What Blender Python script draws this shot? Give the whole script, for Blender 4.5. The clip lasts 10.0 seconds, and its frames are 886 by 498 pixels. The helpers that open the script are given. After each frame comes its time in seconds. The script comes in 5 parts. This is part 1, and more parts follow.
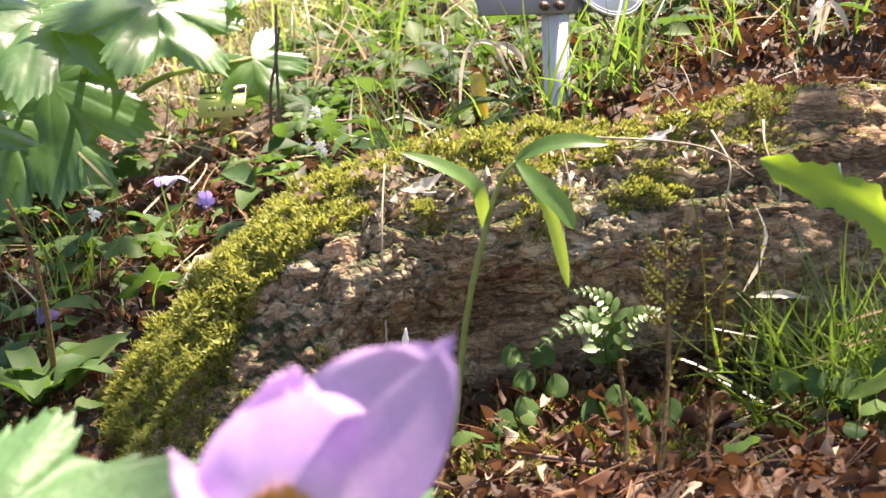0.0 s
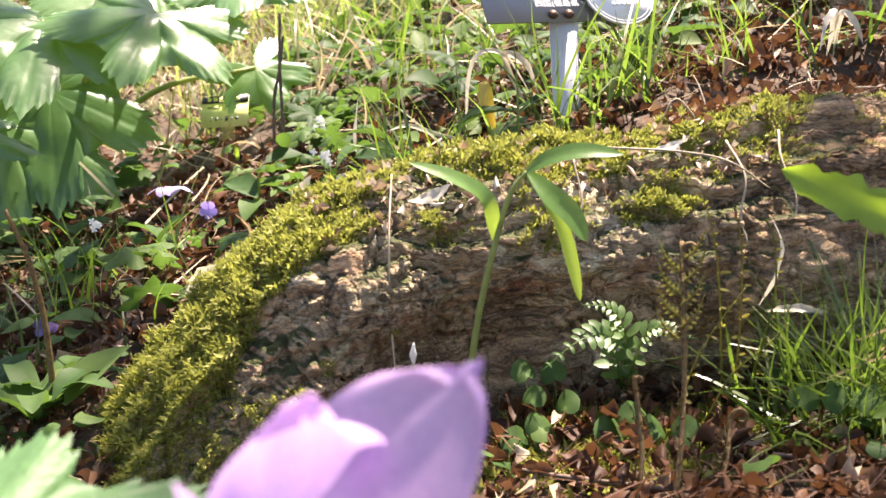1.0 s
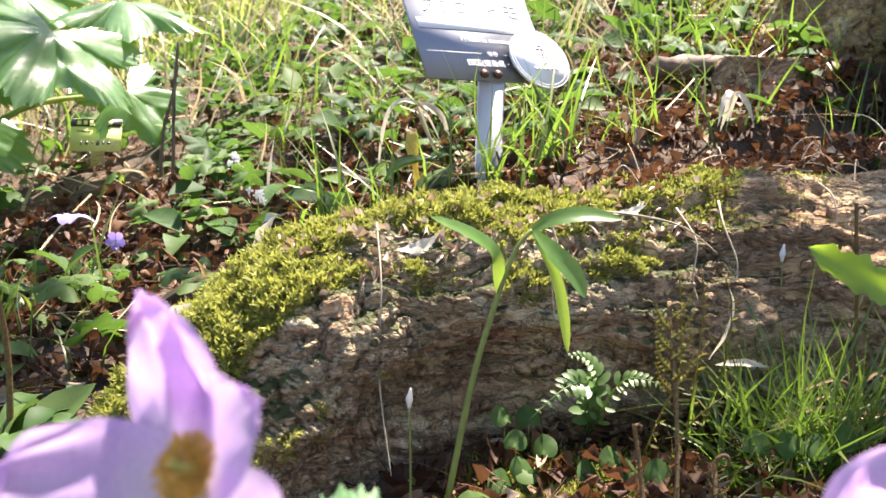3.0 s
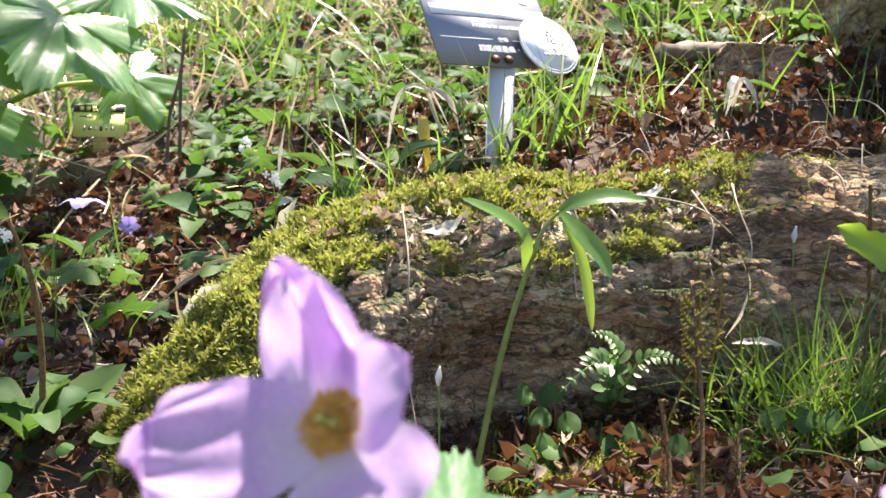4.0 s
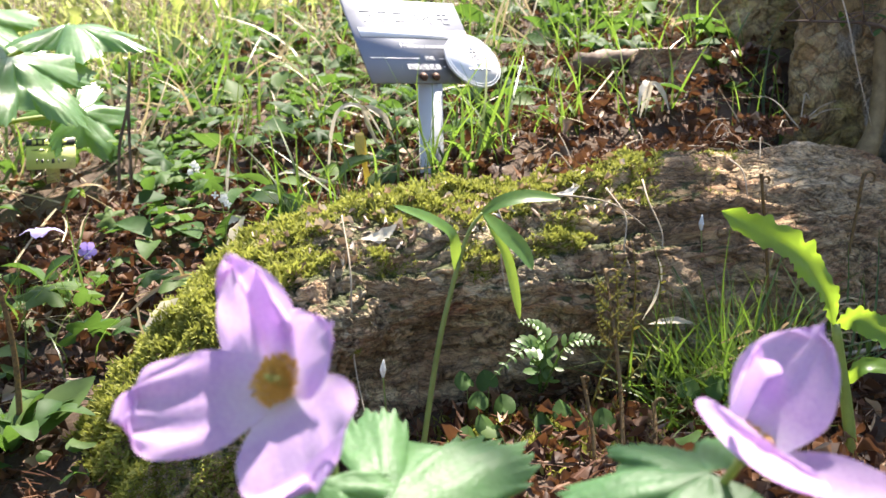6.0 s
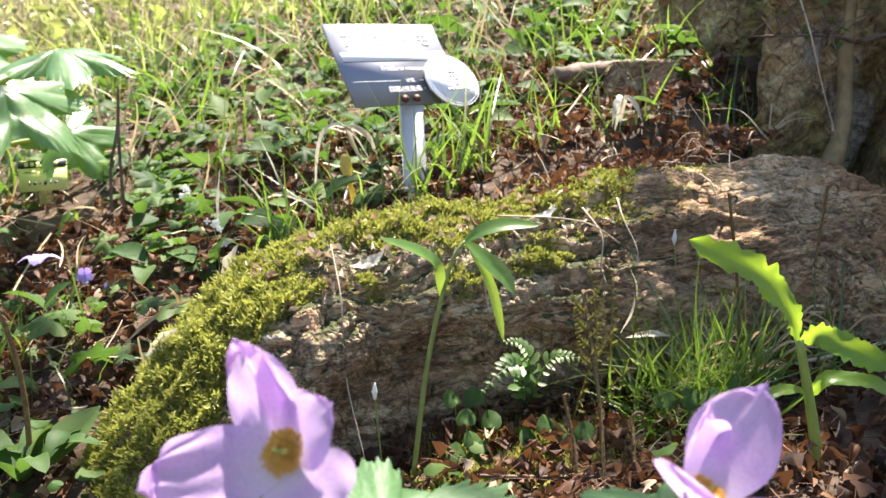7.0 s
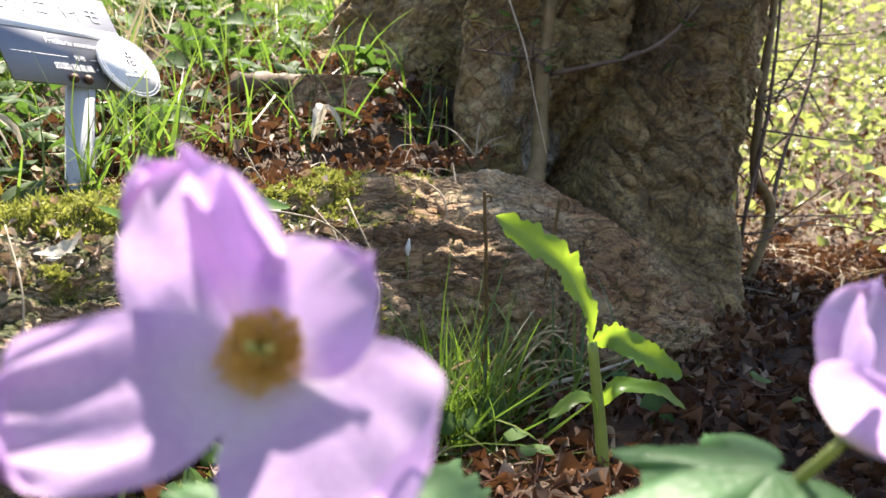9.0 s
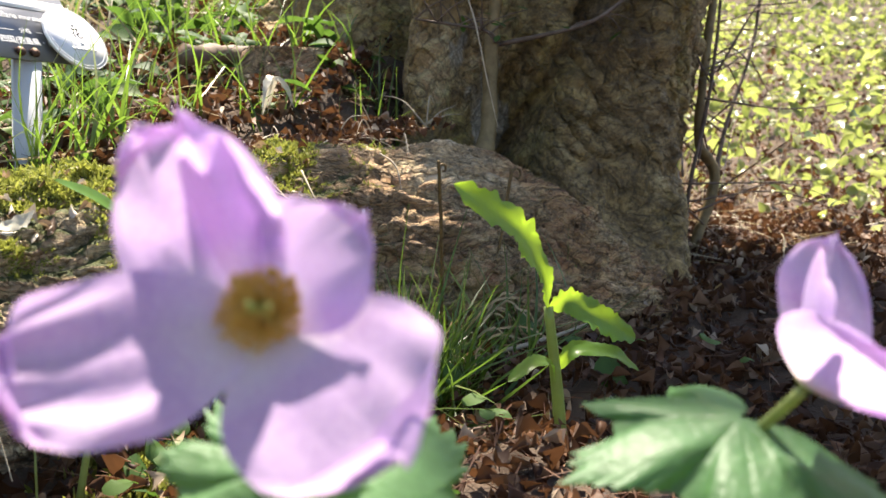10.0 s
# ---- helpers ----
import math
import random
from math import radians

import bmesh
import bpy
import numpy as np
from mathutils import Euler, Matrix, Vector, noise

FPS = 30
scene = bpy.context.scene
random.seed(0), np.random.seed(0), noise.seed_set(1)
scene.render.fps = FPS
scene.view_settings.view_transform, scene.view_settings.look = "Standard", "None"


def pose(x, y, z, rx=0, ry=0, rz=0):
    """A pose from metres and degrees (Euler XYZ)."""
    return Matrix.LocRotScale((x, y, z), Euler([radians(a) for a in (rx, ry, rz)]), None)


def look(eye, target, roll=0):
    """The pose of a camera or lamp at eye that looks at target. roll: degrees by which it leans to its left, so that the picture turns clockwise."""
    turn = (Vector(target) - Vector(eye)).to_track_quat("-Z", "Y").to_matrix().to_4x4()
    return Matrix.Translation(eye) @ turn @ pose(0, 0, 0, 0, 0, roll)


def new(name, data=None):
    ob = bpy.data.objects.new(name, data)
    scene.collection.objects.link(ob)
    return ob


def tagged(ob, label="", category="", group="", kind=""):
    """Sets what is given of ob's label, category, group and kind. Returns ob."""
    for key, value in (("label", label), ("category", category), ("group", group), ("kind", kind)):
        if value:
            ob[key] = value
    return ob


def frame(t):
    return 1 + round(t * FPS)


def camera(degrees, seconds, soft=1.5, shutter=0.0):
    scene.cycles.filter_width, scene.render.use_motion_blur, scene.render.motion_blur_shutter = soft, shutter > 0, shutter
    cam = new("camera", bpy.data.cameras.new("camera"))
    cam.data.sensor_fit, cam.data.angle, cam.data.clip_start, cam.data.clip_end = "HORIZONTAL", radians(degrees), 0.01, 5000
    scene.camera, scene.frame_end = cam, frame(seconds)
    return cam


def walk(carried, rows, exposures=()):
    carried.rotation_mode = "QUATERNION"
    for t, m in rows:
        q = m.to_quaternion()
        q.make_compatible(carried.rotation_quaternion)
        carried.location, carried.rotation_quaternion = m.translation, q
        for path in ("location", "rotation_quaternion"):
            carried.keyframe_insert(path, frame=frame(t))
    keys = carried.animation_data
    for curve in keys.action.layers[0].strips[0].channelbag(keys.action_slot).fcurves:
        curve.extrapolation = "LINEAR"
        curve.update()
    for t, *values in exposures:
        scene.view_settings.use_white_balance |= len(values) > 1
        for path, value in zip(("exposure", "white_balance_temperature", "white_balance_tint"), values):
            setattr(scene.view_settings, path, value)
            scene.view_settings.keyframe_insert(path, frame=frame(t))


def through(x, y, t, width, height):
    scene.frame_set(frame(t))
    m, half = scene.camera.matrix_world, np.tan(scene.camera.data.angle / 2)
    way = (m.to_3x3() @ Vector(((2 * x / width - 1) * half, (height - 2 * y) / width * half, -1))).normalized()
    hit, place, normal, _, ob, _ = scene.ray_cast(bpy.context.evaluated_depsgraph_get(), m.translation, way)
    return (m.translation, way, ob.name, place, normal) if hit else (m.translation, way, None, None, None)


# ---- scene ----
cam = camera(44.1, 10.0)
METRES, EYE, TILT, LEAN, TURN = 0.8, 0.5, -12.0, 3.5, 0.0
ROWS = [
    (0.0, 0.0, 0.0, 0.0, -0.0, 0.0, 0.0),
    (0.5, 0.0051, 0.0076, 0.0007, -0.03, -0.1, -0.27),
    (1.0, -0.0072, 0.025, 0.0012, 0.05, 0.58, -0.1),
    (1.5, -0.0669, 0.0202, -0.0167, -5.57, 2.63, -0.02),
    (2.0, -0.1386, -0.0014, -0.0073, -7.51, 1.7, -1.1),
    (2.5, -0.2138, 0.0029, 0.0084, -10.99, 2.22, -2.14),
    (2.7, -0.2323, 0.0033, 0.0148, -12.09, 2.35, -2.27),
    (3.8, -0.2883, 0.0082, 0.0095, -14.58, 2.36, -2.13),
    (4.0, -0.3049, -0.0022, 0.0036, -14.63, 1.92, -2.13),
    (4.5, -0.3223, -0.0378, -0.0131, -15.99, 1.13, -2.07),
    (5.0, -0.3192, -0.1103, 0.0128, -19.21, 3.84, -2.43),
    (5.5, -0.3084, -0.1263, -0.0132, -18.67, 2.9, -1.08),
    (5.7, -0.3132, -0.1109, -0.0125, -17.18, 2.85, 0.67),
    (6.8, -0.3191, -0.1595, 0.0268, -16.91, 1.52, 1.94),
    (7.0, -0.3303, -0.1754, 0.0361, -17.56, 1.66, 2.97),
    (7.5, -0.3552, -0.1778, 0.0116, -19.46, -0.63, 3.93),
    (8.0, -0.3935, -0.0827, -0.0168, -28.53, 3.03, 2.65),
    (8.5, -0.4105, 0.0341, -0.0431, -34.07, 3.6, 2.3),
    (9.0, -0.3964, 0.1117, -0.0459, -40.13, 5.33, 2.76),
    (9.5, -0.419, 0.1228, -0.0506, -42.26, 5.27, 3.26),
    (10.0, -0.4139, 0.1114, -0.0502, -42.99, 3.74, 3.85),
]
walk(cam, [(t, pose(0, 0, EYE, TILT, LEAN, TURN) @ pose(METRES * x, METRES * y, METRES * z, 90 + pitch, roll, yaw)) for t, x, y, z, yaw, pitch, roll in ROWS],
     [(0.0, 2.17, 7150, 25.0), (1.0, 2.19, 7100, 24.5), (2.5, 2.26, 6800, 21.0), (4.5, 2.02, 6450, 17.0), (8.0, 2.12, 6650, 16.5), (9.5, 1.87, 6700, 14.5), (10.0, 1.89, 6850, 13.5)])
cam.data.dof.use_dof = True
cam.data.dof.focus_distance = 0.98
cam.data.dof.aperture_fstop = 14.0

# ---- light ----
SUN = Vector((0.27, 0.34, 0.90)).normalized()
world = bpy.data.worlds.new("sky")
scene.world = world
world.use_nodes = True
wt = world.node_tree
sky = wt.nodes.new("ShaderNodeTexSky")
sky.sky_type = "NISHITA"
sky.sun_disc = False
sky.sun_elevation = math.asin(SUN.z)
sky.sun_rotation = math.atan2(SUN.x, SUN.y)
wt.nodes["Background"].inputs["Strength"].default_value = 0.078
wt.links.new(sky.outputs["Color"], wt.nodes["Background"].inputs["Color"])
sun = new("sun", bpy.data.lights.new("sun", "SUN"))
sun.data.energy = 5.0
sun.data.angle = radians(0.5)
sun.data.color = (1.0, 0.94, 0.82)
sun.matrix_world = look(tuple(SUN * 12), (0, 0, 0))

rng = np.random.default_rng(7)


# ---- materials ----
def material(name):
    m = bpy.data.materials.new(name)
    m.use_nodes = True
    return m, m.node_tree.nodes, m.node_tree.links, m.node_tree.nodes["Principled BSDF"]


def node(nodes, kind, **values):
    n = nodes.new(kind)
    for key, value in values.items():
        n.inputs[key].default_value = value
    return n


def ramp(nodes, links, source, stops):
    r = nodes.new("ShaderNodeValToRGB")
    while len(r.color_ramp.elements) < len(stops):
        r.color_ramp.elements.new(0.5)
    for e, (at, col) in zip(r.color_ramp.elements, stops):
        e.position, e.color = at, (*col, 1)
    links.new(source, r.inputs["Fac"])
    return r.outputs["Color"]


def mixed(nodes, links, fac, a, b, mode="MIX"):
    m = nodes.new("ShaderNodeMix")
    m.data_type, m.blend_type = "RGBA", mode
    for value, key in ((fac, 0), (a, 6), (b, 7)):
        if isinstance(value, (int, float)):
            m.inputs[key].default_value = value
        elif isinstance(value, tuple):
            m.inputs[key].default_value = (*value, 1)
        else:
            links.new(value, m.inputs[key])
    return m.outputs[2]


def bump(nodes, links, height, strength, distance, to):
    b = node(nodes, "ShaderNodeBump", Strength=strength, Distance=distance)
    links.new(height, b.inputs["Height"])
    links.new(b.outputs["Normal"], to.inputs["Normal"])
    return b


def noise_at(nodes, links, scale, detail=4.0, rough=0.6, stretch=None, coord="Object", distort=0.0):
    tc = nodes.new("ShaderNodeTexCoord")
    out = tc.outputs[coord]
    if stretch:
        mp = nodes.new("ShaderNodeMapping")
        mp.inputs["Scale"].default_value = stretch
        links.new(out, mp.inputs["Vector"])
        out = mp.outputs["Vector"]
    n = node(nodes, "ShaderNodeTexNoise", Scale=scale, Detail=detail, Roughness=rough, Distortion=distort)
    links.new(out, n.inputs["Vector"])
    return n.outputs["Fac"]


def per_piece(nodes, joined):
    if joined:
        return nodes.new("ShaderNodeNewGeometry").outputs["Random Per Island"]
    return nodes.new("ShaderNodeObjectInfo").outputs["Random"]


def leaf_material(name, stops, through_col, through=0.4, rough=0.42, joined=True, grain=90.0, relief=0.25, vein=0.0, spec=0.5):
    """Thin plant tissue: colour by piece and by a fine mottling, with light coming through it."""
    m, nodes, links, bsdf = material(name)
    base = ramp(nodes, links, per_piece(nodes, joined), stops)
    mott = noise_at(nodes, links, grain, 4)
    col = mixed(nodes, links, 0.30, base, ramp(nodes, links, mott, [(0.3, (0.3, 0.3, 0.3)), (0.7, (0.85, 0.85, 0.8))]), "OVERLAY")
    links.new(col, bsdf.inputs["Base Color"])
    bsdf.inputs["Roughness"].default_value = rough
    bsdf.inputs["Specular IOR Level"].default_value = spec
    b = bump(nodes, links, mott, relief, 0.001, bsdf)
    if vein:
        tc = nodes.new("ShaderNodeTexCoord")
        v = node(nodes, "ShaderNodeTexVoronoi", Scale=vein)
        v.feature = "DISTANCE_TO_EDGE"
        links.new(tc.outputs["Object"], v.inputs["Vector"])
        b2 = node(nodes, "ShaderNodeBump", Strength=0.35, Distance=0.0012)
        links.new(v.outputs["Distance"], b2.inputs["Height"])
        links.new(b.outputs["Normal"], b2.inputs["Normal"])
        links.new(b2.outputs["Normal"], bsdf.inputs["Normal"])
    tr = nodes.new("ShaderNodeBsdfTranslucent")
    links.new(mixed(nodes, links, 0.65, col, through_col), tr.inputs["Color"])
    ms = nodes.new("ShaderNodeMixShader")
    ms.inputs[0].default_value = through
    links.new(bsdf.outputs[0], ms.inputs[1])
    links.new(tr.outputs[0], ms.inputs[2])
    links.new(ms.outputs[0], nodes["Material Output"].inputs["Surface"])
    return m


def petal_material(name, pale, deep, through=0.55):
    m, nodes, links, bsdf = material(name)
    att = nodes.new("ShaderNodeAttribute")
    att.attribute_name = "along"
    sep = nodes.new("ShaderNodeSeparateColor")
    links.new(att.outputs["Color"], sep.inputs["Color"])
    body = ramp(nodes, links, sep.outputs["Red"], [(0.02, (0.80, 0.80, 0.52)), (0.16, (0.78, 0.66, 0.80)), (0.42, deep), (1.0, pale)])
    # veins that run along the petal
    comb = nodes.new("ShaderNodeCombineXYZ")
    mul = nodes.new("ShaderNodeMath")
    mul.operation = "MULTIPLY"
    mul.inputs[1].default_value = 5.0
    links.new(sep.outputs["Green"], comb.inputs["X"])
    links.new(sep.outputs["Red"], mul.inputs[0])
    links.new(mul.outputs[0], comb.inputs["Y"])
    mp = nodes.new("ShaderNodeMapping")
    mp.inputs["Scale"].default_value = (1.0, 0.12, 1.0)
    links.new(comb.outputs[0], mp.inputs["Vector"])
    n = node(nodes, "ShaderNodeTexNoise", Scale=60.0, Detail=3.0, Distortion=0.5)
    links.new(mp.outputs["Vector"], n.inputs["Vector"])
    col = mixed(nodes, links, 0.22, body, ramp(nodes, links, n.outputs["Fac"], [(0.35, (0.25, 0.2, 0.4)), (0.6, (0.9, 0.85, 0.95))]), "OVERLAY")
    links.new(col, bsdf.inputs["Base Color"])
    bsdf.inputs["Roughness"].default_value = 0.5
    bsdf.inputs["Specular IOR Level"].default_value = 0.3
    bsdf.inputs["Sheen Weight"].default_value = 0.15
    bump(nodes, links, n.outputs["Fac"], 0.45, 0.0008, bsdf)
    tr = nodes.new("ShaderNodeBsdfTranslucent")
    links.new(col, tr.inputs["Color"])
    ms = nodes.new("ShaderNodeMixShader")
    ms.inputs[0].default_value = through
    links.new(bsdf.outputs[0], ms.inputs[1])
    links.new(tr.outputs[0], ms.inputs[2])
    links.new(ms.outputs[0], nodes["Material Output"].inputs["Surface"])
    return m


def plain_material(name, low, high, scale=40.0, rough=0.7, relief=0.3, depth=0.001, metal=0.0, stretch=None):
    m, nodes, links, bsdf = material(name)
    n = noise_at(nodes, links, scale, 6, 0.65, stretch)
    links.new(ramp(nodes, links, n, [(0.3, low), (0.7, high)]), bsdf.inputs["Base Color"])
    bsdf.inputs["Roughness"].default_value, bsdf.inputs["Metallic"].default_value = rough, metal
    bump(nodes, links, n, relief, depth, bsdf)
    return m


def bark_material(name, tone, stretch, moss_from=None, flakes=26.0, moss_x=(50.0, 51.0), seam=0.5, lichen=0.75, brown_x=None, scales=42.0):
    """Weathered bark: mottled plates, winding cracks that follow the grain, green where it faces up."""
    m, nodes, links, bsdf = material(name)
    tc = nodes.new("ShaderNodeTexCoord")
    fine = noise_at(nodes, links, 150.0, 8, 0.75)
    grain = noise_at(nodes, links, 36.0, 8, 0.68, stretch, distort=0.8)
    scale = noise_at(nodes, links, flakes, 6, 0.6, stretch, distort=1.6)
    big = noise_at(nodes, links, 7.0, 5, 0.6)
    base = ramp(nodes, links, big, tone)
    col = mixed(nodes, links, 0.75, base, ramp(nodes, links, grain, [(0.28, (0.16, 0.14, 0.12)), (0.5, (0.5, 0.49, 0.47)), (0.72, (0.85, 0.84, 0.80))]), "OVERLAY")
    col = mixed(nodes, links, 0.3, col, ramp(nodes, links, fine, [(0.3, (0.2, 0.18, 0.15)), (0.7, (0.8, 0.78, 0.74))]), "OVERLAY")
    off = nodes.new("ShaderNodeMath")
    off.operation = "SUBTRACT"
    off.inputs[1].default_value = 0.5
    links.new(scale, off.inputs[0])
    size = nodes.new("ShaderNodeMath")
    size.operation = "ABSOLUTE"
    links.new(off.outputs[0], size.inputs[0])
    spots = noise_at(nodes, links, 10.0, 5, 0.55, (1.0, 1.0, 0.8))
    col = mixed(nodes, links, ramp(nodes, links, spots, [(0.64, (0, 0, 0)), (0.70, (lichen, lichen, lichen))]), col, (0.34, 0.29, 0.20))
    if lichen > 0.5:
        algae = noise_at(nodes, links, 4.5, 5, 0.65)
        col = mixed(nodes, links, ramp(nodes, links, algae, [(0.46, (0, 0, 0)), (0.60, (0.7, 0.7, 0.7))]), col, mixed(nodes, links, 1.0, col, (0.62, 0.66, 0.30), "MULTIPLY"))
        pale = noise_at(nodes, links, 8.0, 3, 0.5, (1.0, 1.0, 0.7))
        col = mixed(nodes, links, ramp(nodes, links, pale, [(0.665, (0, 0, 0)), (0.69, (0.75, 0.75, 0.75))]), col, (0.66, 0.62, 0.52))
    if brown_x:
        px = nodes.new("ShaderNodeSeparateXYZ")
        links.new(tc.outputs["Object"], px.inputs[0])
        near = nodes.new("ShaderNodeMapRange")
        near.inputs["From Min"].default_value, near.inputs["From Max"].default_value = brown_x
        links.new(px.outputs["X"], near.inputs["Value"])
        col = mixed(nodes, links, near.outputs["Result"], col, mixed(nodes, links, 1.0, col, (0.78, 0.66, 0.50), "MULTIPLY"))
    crack = ramp(nodes, links, size.outputs[0], [(0.0, (seam, seam, seam)), (0.035, (0, 0, 0))])
    col = mixed(nodes, links, crack, col, (0.03, 0.021, 0.014))
    off2 = nodes.new("ShaderNodeMath")
    off2.operation = "SUBTRACT"
    off2.inputs[1].default_value = 0.5
    links.new(noise_at(nodes, links, flakes * 3.2, 5, 0.62, stretch, distort=2.2), off2.inputs[0])
    size2 = nodes.new("ShaderNodeMath")
    size2.operation = "ABSOLUTE"
    links.new(off2.outputs[0], size2.inputs[0])
    col = mixed(nodes, links, ramp(nodes, links, size2.outputs[0], [(0.0, (seam, seam, seam)), (0.045, (0, 0, 0))]), col, (0.035, 0.024, 0.016))
    patches = noise_at(nodes, links, 24.0, 4, 0.6, stretch, distort=1.0)
    col = mixed(nodes, links, ramp(nodes, links, patches, [(0.52, (0, 0, 0)), (0.60, (0.45, 0.45, 0.45))]), col, mixed(nodes, links, 0.5, col, (0.34, 0.25, 0.15)))
    # scales of bark: warped cells, each a little higher or lower, paler or darker
    warp = nodes.new("ShaderNodeMapping")
    warp.inputs["Scale"].default_value = stretch
    wn = node(nodes, "ShaderNodeTexNoise", Scale=scales * 0.55, Detail=4.0)
    links.new(tc.outputs["Object"], wn.inputs["Vector"])
    push = nodes.new("ShaderNodeVectorMath")
    push.operation = "MULTIPLY_ADD"
    links.new(wn.outputs["Color"], push.inputs[0])
    push.inputs[1].default_value = (2.2 / scales, 2.2 / scales, 2.2 / scales)
    links.new(tc.outputs["Object"], push.inputs[2])
    links.new(push.outputs[0], warp.inputs["Vector"])
    cell = node(nodes, "ShaderNodeTexVoronoi", Scale=scales)
    links.new(warp.outputs["Vector"], cell.inputs["Vector"])
    rim = node(nodes, "ShaderNodeTexVoronoi", Scale=scales)
    rim.feature = "DISTANCE_TO_EDGE"
    links.new(warp.outputs["Vector"], rim.inputs["Vector"])
    each = nodes.new("ShaderNodeSeparateColor")
    links.new(cell.outputs["Color"], each.inputs["Color"])
    col = mixed(nodes, links, 0.6, col, ramp(nodes, links, each.outputs["Red"], [(0.0, (0.62, 0.58, 0.52)), (0.5, (0.95, 0.93, 0.90)), (1.0, (1.0, 1.0, 1.0))]), "MULTIPLY")
    col = mixed(nodes, links, ramp(nodes, links, rim.outputs["Distance"], [(0.0, (0.55, 0.55, 0.55)), (0.08, (0, 0, 0))]), col, mixed(nodes, links, 0.75, col, (0.05, 0.035, 0.022)))
    plate = nodes.new("ShaderNodeMath")
    plate.operation = "MULTIPLY"
    links.new(each.outputs["Green"], plate.inputs[0])
    links.new(ramp(nodes, links, rim.outputs["Distance"], [(0.0, (0, 0, 0)), (0.16, (1, 1, 1))]), plate.inputs[1])
    if moss_from is not None:
        geo = nodes.new("ShaderNodeNewGeometry")
        sep = nodes.new("ShaderNodeSeparateXYZ")
        links.new(geo.outputs["Normal"], sep.inputs[0])
        pos = nodes.new("ShaderNodeSeparateXYZ")
        links.new(tc.outputs["Object"], pos.inputs[0])
        fade = nodes.new("ShaderNodeMapRange")
        fade.inputs["From Min"].default_value, fade.inputs["From Max"].default_value = moss_x[0], moss_x[1]
        fade.inputs["To Min"].default_value, fade.inputs["To Max"].default_value = 0.0, 1.2
        links.new(pos.outputs["X"], fade.inputs["Value"])
        less = nodes.new("ShaderNodeMath")
        less.operation = "SUBTRACT"
        links.new(sep.outputs["Z"], less.inputs[0])
        links.new(fade.outputs["Result"], less.inputs[1])
        mz = nodes.new("ShaderNodeMath")
        mz.operation = "MULTIPLY_ADD"
        links.new(noise_at(nodes, links, 16.0, 6, 0.7), mz.inputs[0])
        mz.inputs[1].default_value = 1.5
        links.new(less.outputs[0], mz.inputs[2])
        edge = nodes.new("ShaderNodeMapRange")
        edge.inputs["From Min"].default_value, edge.inputs["From Max"].default_value = moss_from, moss_from + 0.25
        links.new(mz.outputs[0], edge.inputs["Value"])
        green = ramp(nodes, links, noise_at(nodes, links, 60.0, 5), [(0.3, (0.035, 0.045, 0.012)), (0.7, (0.12, 0.13, 0.03))])
        col = mixed(nodes, links, edge.outputs["Result"], col, green)
    links.new(col, bsdf.inputs["Base Color"])
    bsdf.inputs["Roughness"].default_value = 0.82
    b = bump(nodes, links, fine, 0.5, 0.003, bsdf)
    b1_ = node(nodes, "ShaderNodeBump", Strength=1.0, Distance=0.012)
    links.new(grain, b1_.inputs["Height"])
    links.new(b.outputs["Normal"], b1_.inputs["Normal"])
    b2 = node(nodes, "ShaderNodeBump", Strength=0.7, Distance=0.006)
    rise = ramp(nodes, links, size.outputs[0], [(0.0, (0, 0, 0)), (0.07, (1, 1, 1))])
    links.new(rise, b2.inputs["Height"])
    links.new(b1_.outputs["Normal"], b2.inputs["Normal"])
    b3 = node(nodes, "ShaderNodeBump", Strength=0.9, Distance=0.006)
    links.new(plate.outputs[0], b3.inputs["Height"])
    links.new(b2.outputs["Normal"], b3.inputs["Normal"])
    links.new(b3.outputs["Normal"], bsdf.inputs["Normal"])
    return m


GREENS = [(0.0, (0.022, 0.055, 0.014)), (0.5, (0.045, 0.095, 0.024)), (1.0, (0.09, 0.14, 0.036))]
M_LEAF = leaf_material("wild_leaf_green", GREENS, (0.16, 0.31, 0.04), 0.32, 0.58, spec=0.18)
M_GRASS = leaf_material("grass_green", [(0.0, (0.038, 0.075, 0.016)), (0.6, (0.085, 0.125, 0.027)), (1.0, (0.16, 0.19, 0.06))], (0.24, 0.42, 0.04), 0.42, 0.36)
# slope foliage with sun and shade put into its colour, paler than grass_green
M_FAR = leaf_material("sun_toned_undergrowth", [(0.0, (0.03, 0.05, 0.012)), (0.35, (0.09, 0.13, 0.03)), (0.75, (0.22, 0.25, 0.08)), (1.0, (0.52, 0.48, 0.30))], (0.50, 0.58, 0.14), 0.46, 0.32)
M_DRYGRASS = leaf_material("dry_grass", [(0.0, (0.24, 0.19, 0.10)), (1.0, (0.48, 0.42, 0.27))], (0.5, 0.4, 0.22), 0.3, 0.5)
M_LITTER = leaf_material("dead_leaf_brown", [(0.0, (0.024, 0.012, 0.007)), (0.5, (0.075, 0.032, 0.015)), (0.88, (0.15, 0.078, 0.040)), (1.0, (0.40, 0.31, 0.22))], (0.30, 0.13, 0.05), 0.15, 0.58, relief=0.6, spec=0.2)
M_NEEDLE = leaf_material("dead_needle", [(0.0, (0.032, 0.014, 0.008)), (0.7, (0.085, 0.036, 0.019)), (1.0, (0.15, 0.085, 0.048))], (0.3, 0.12, 0.05), 0.1, 0.65, spec=0.15)
M_MOSS = leaf_material("moss_green", [(0.0, (0.15, 0.165, 0.03)), (0.6, (0.26, 0.27, 0.055)), (1.0, (0.38, 0.37, 0.11))], (0.42, 0.45, 0.08), 0.38, 0.6, spec=0.25)
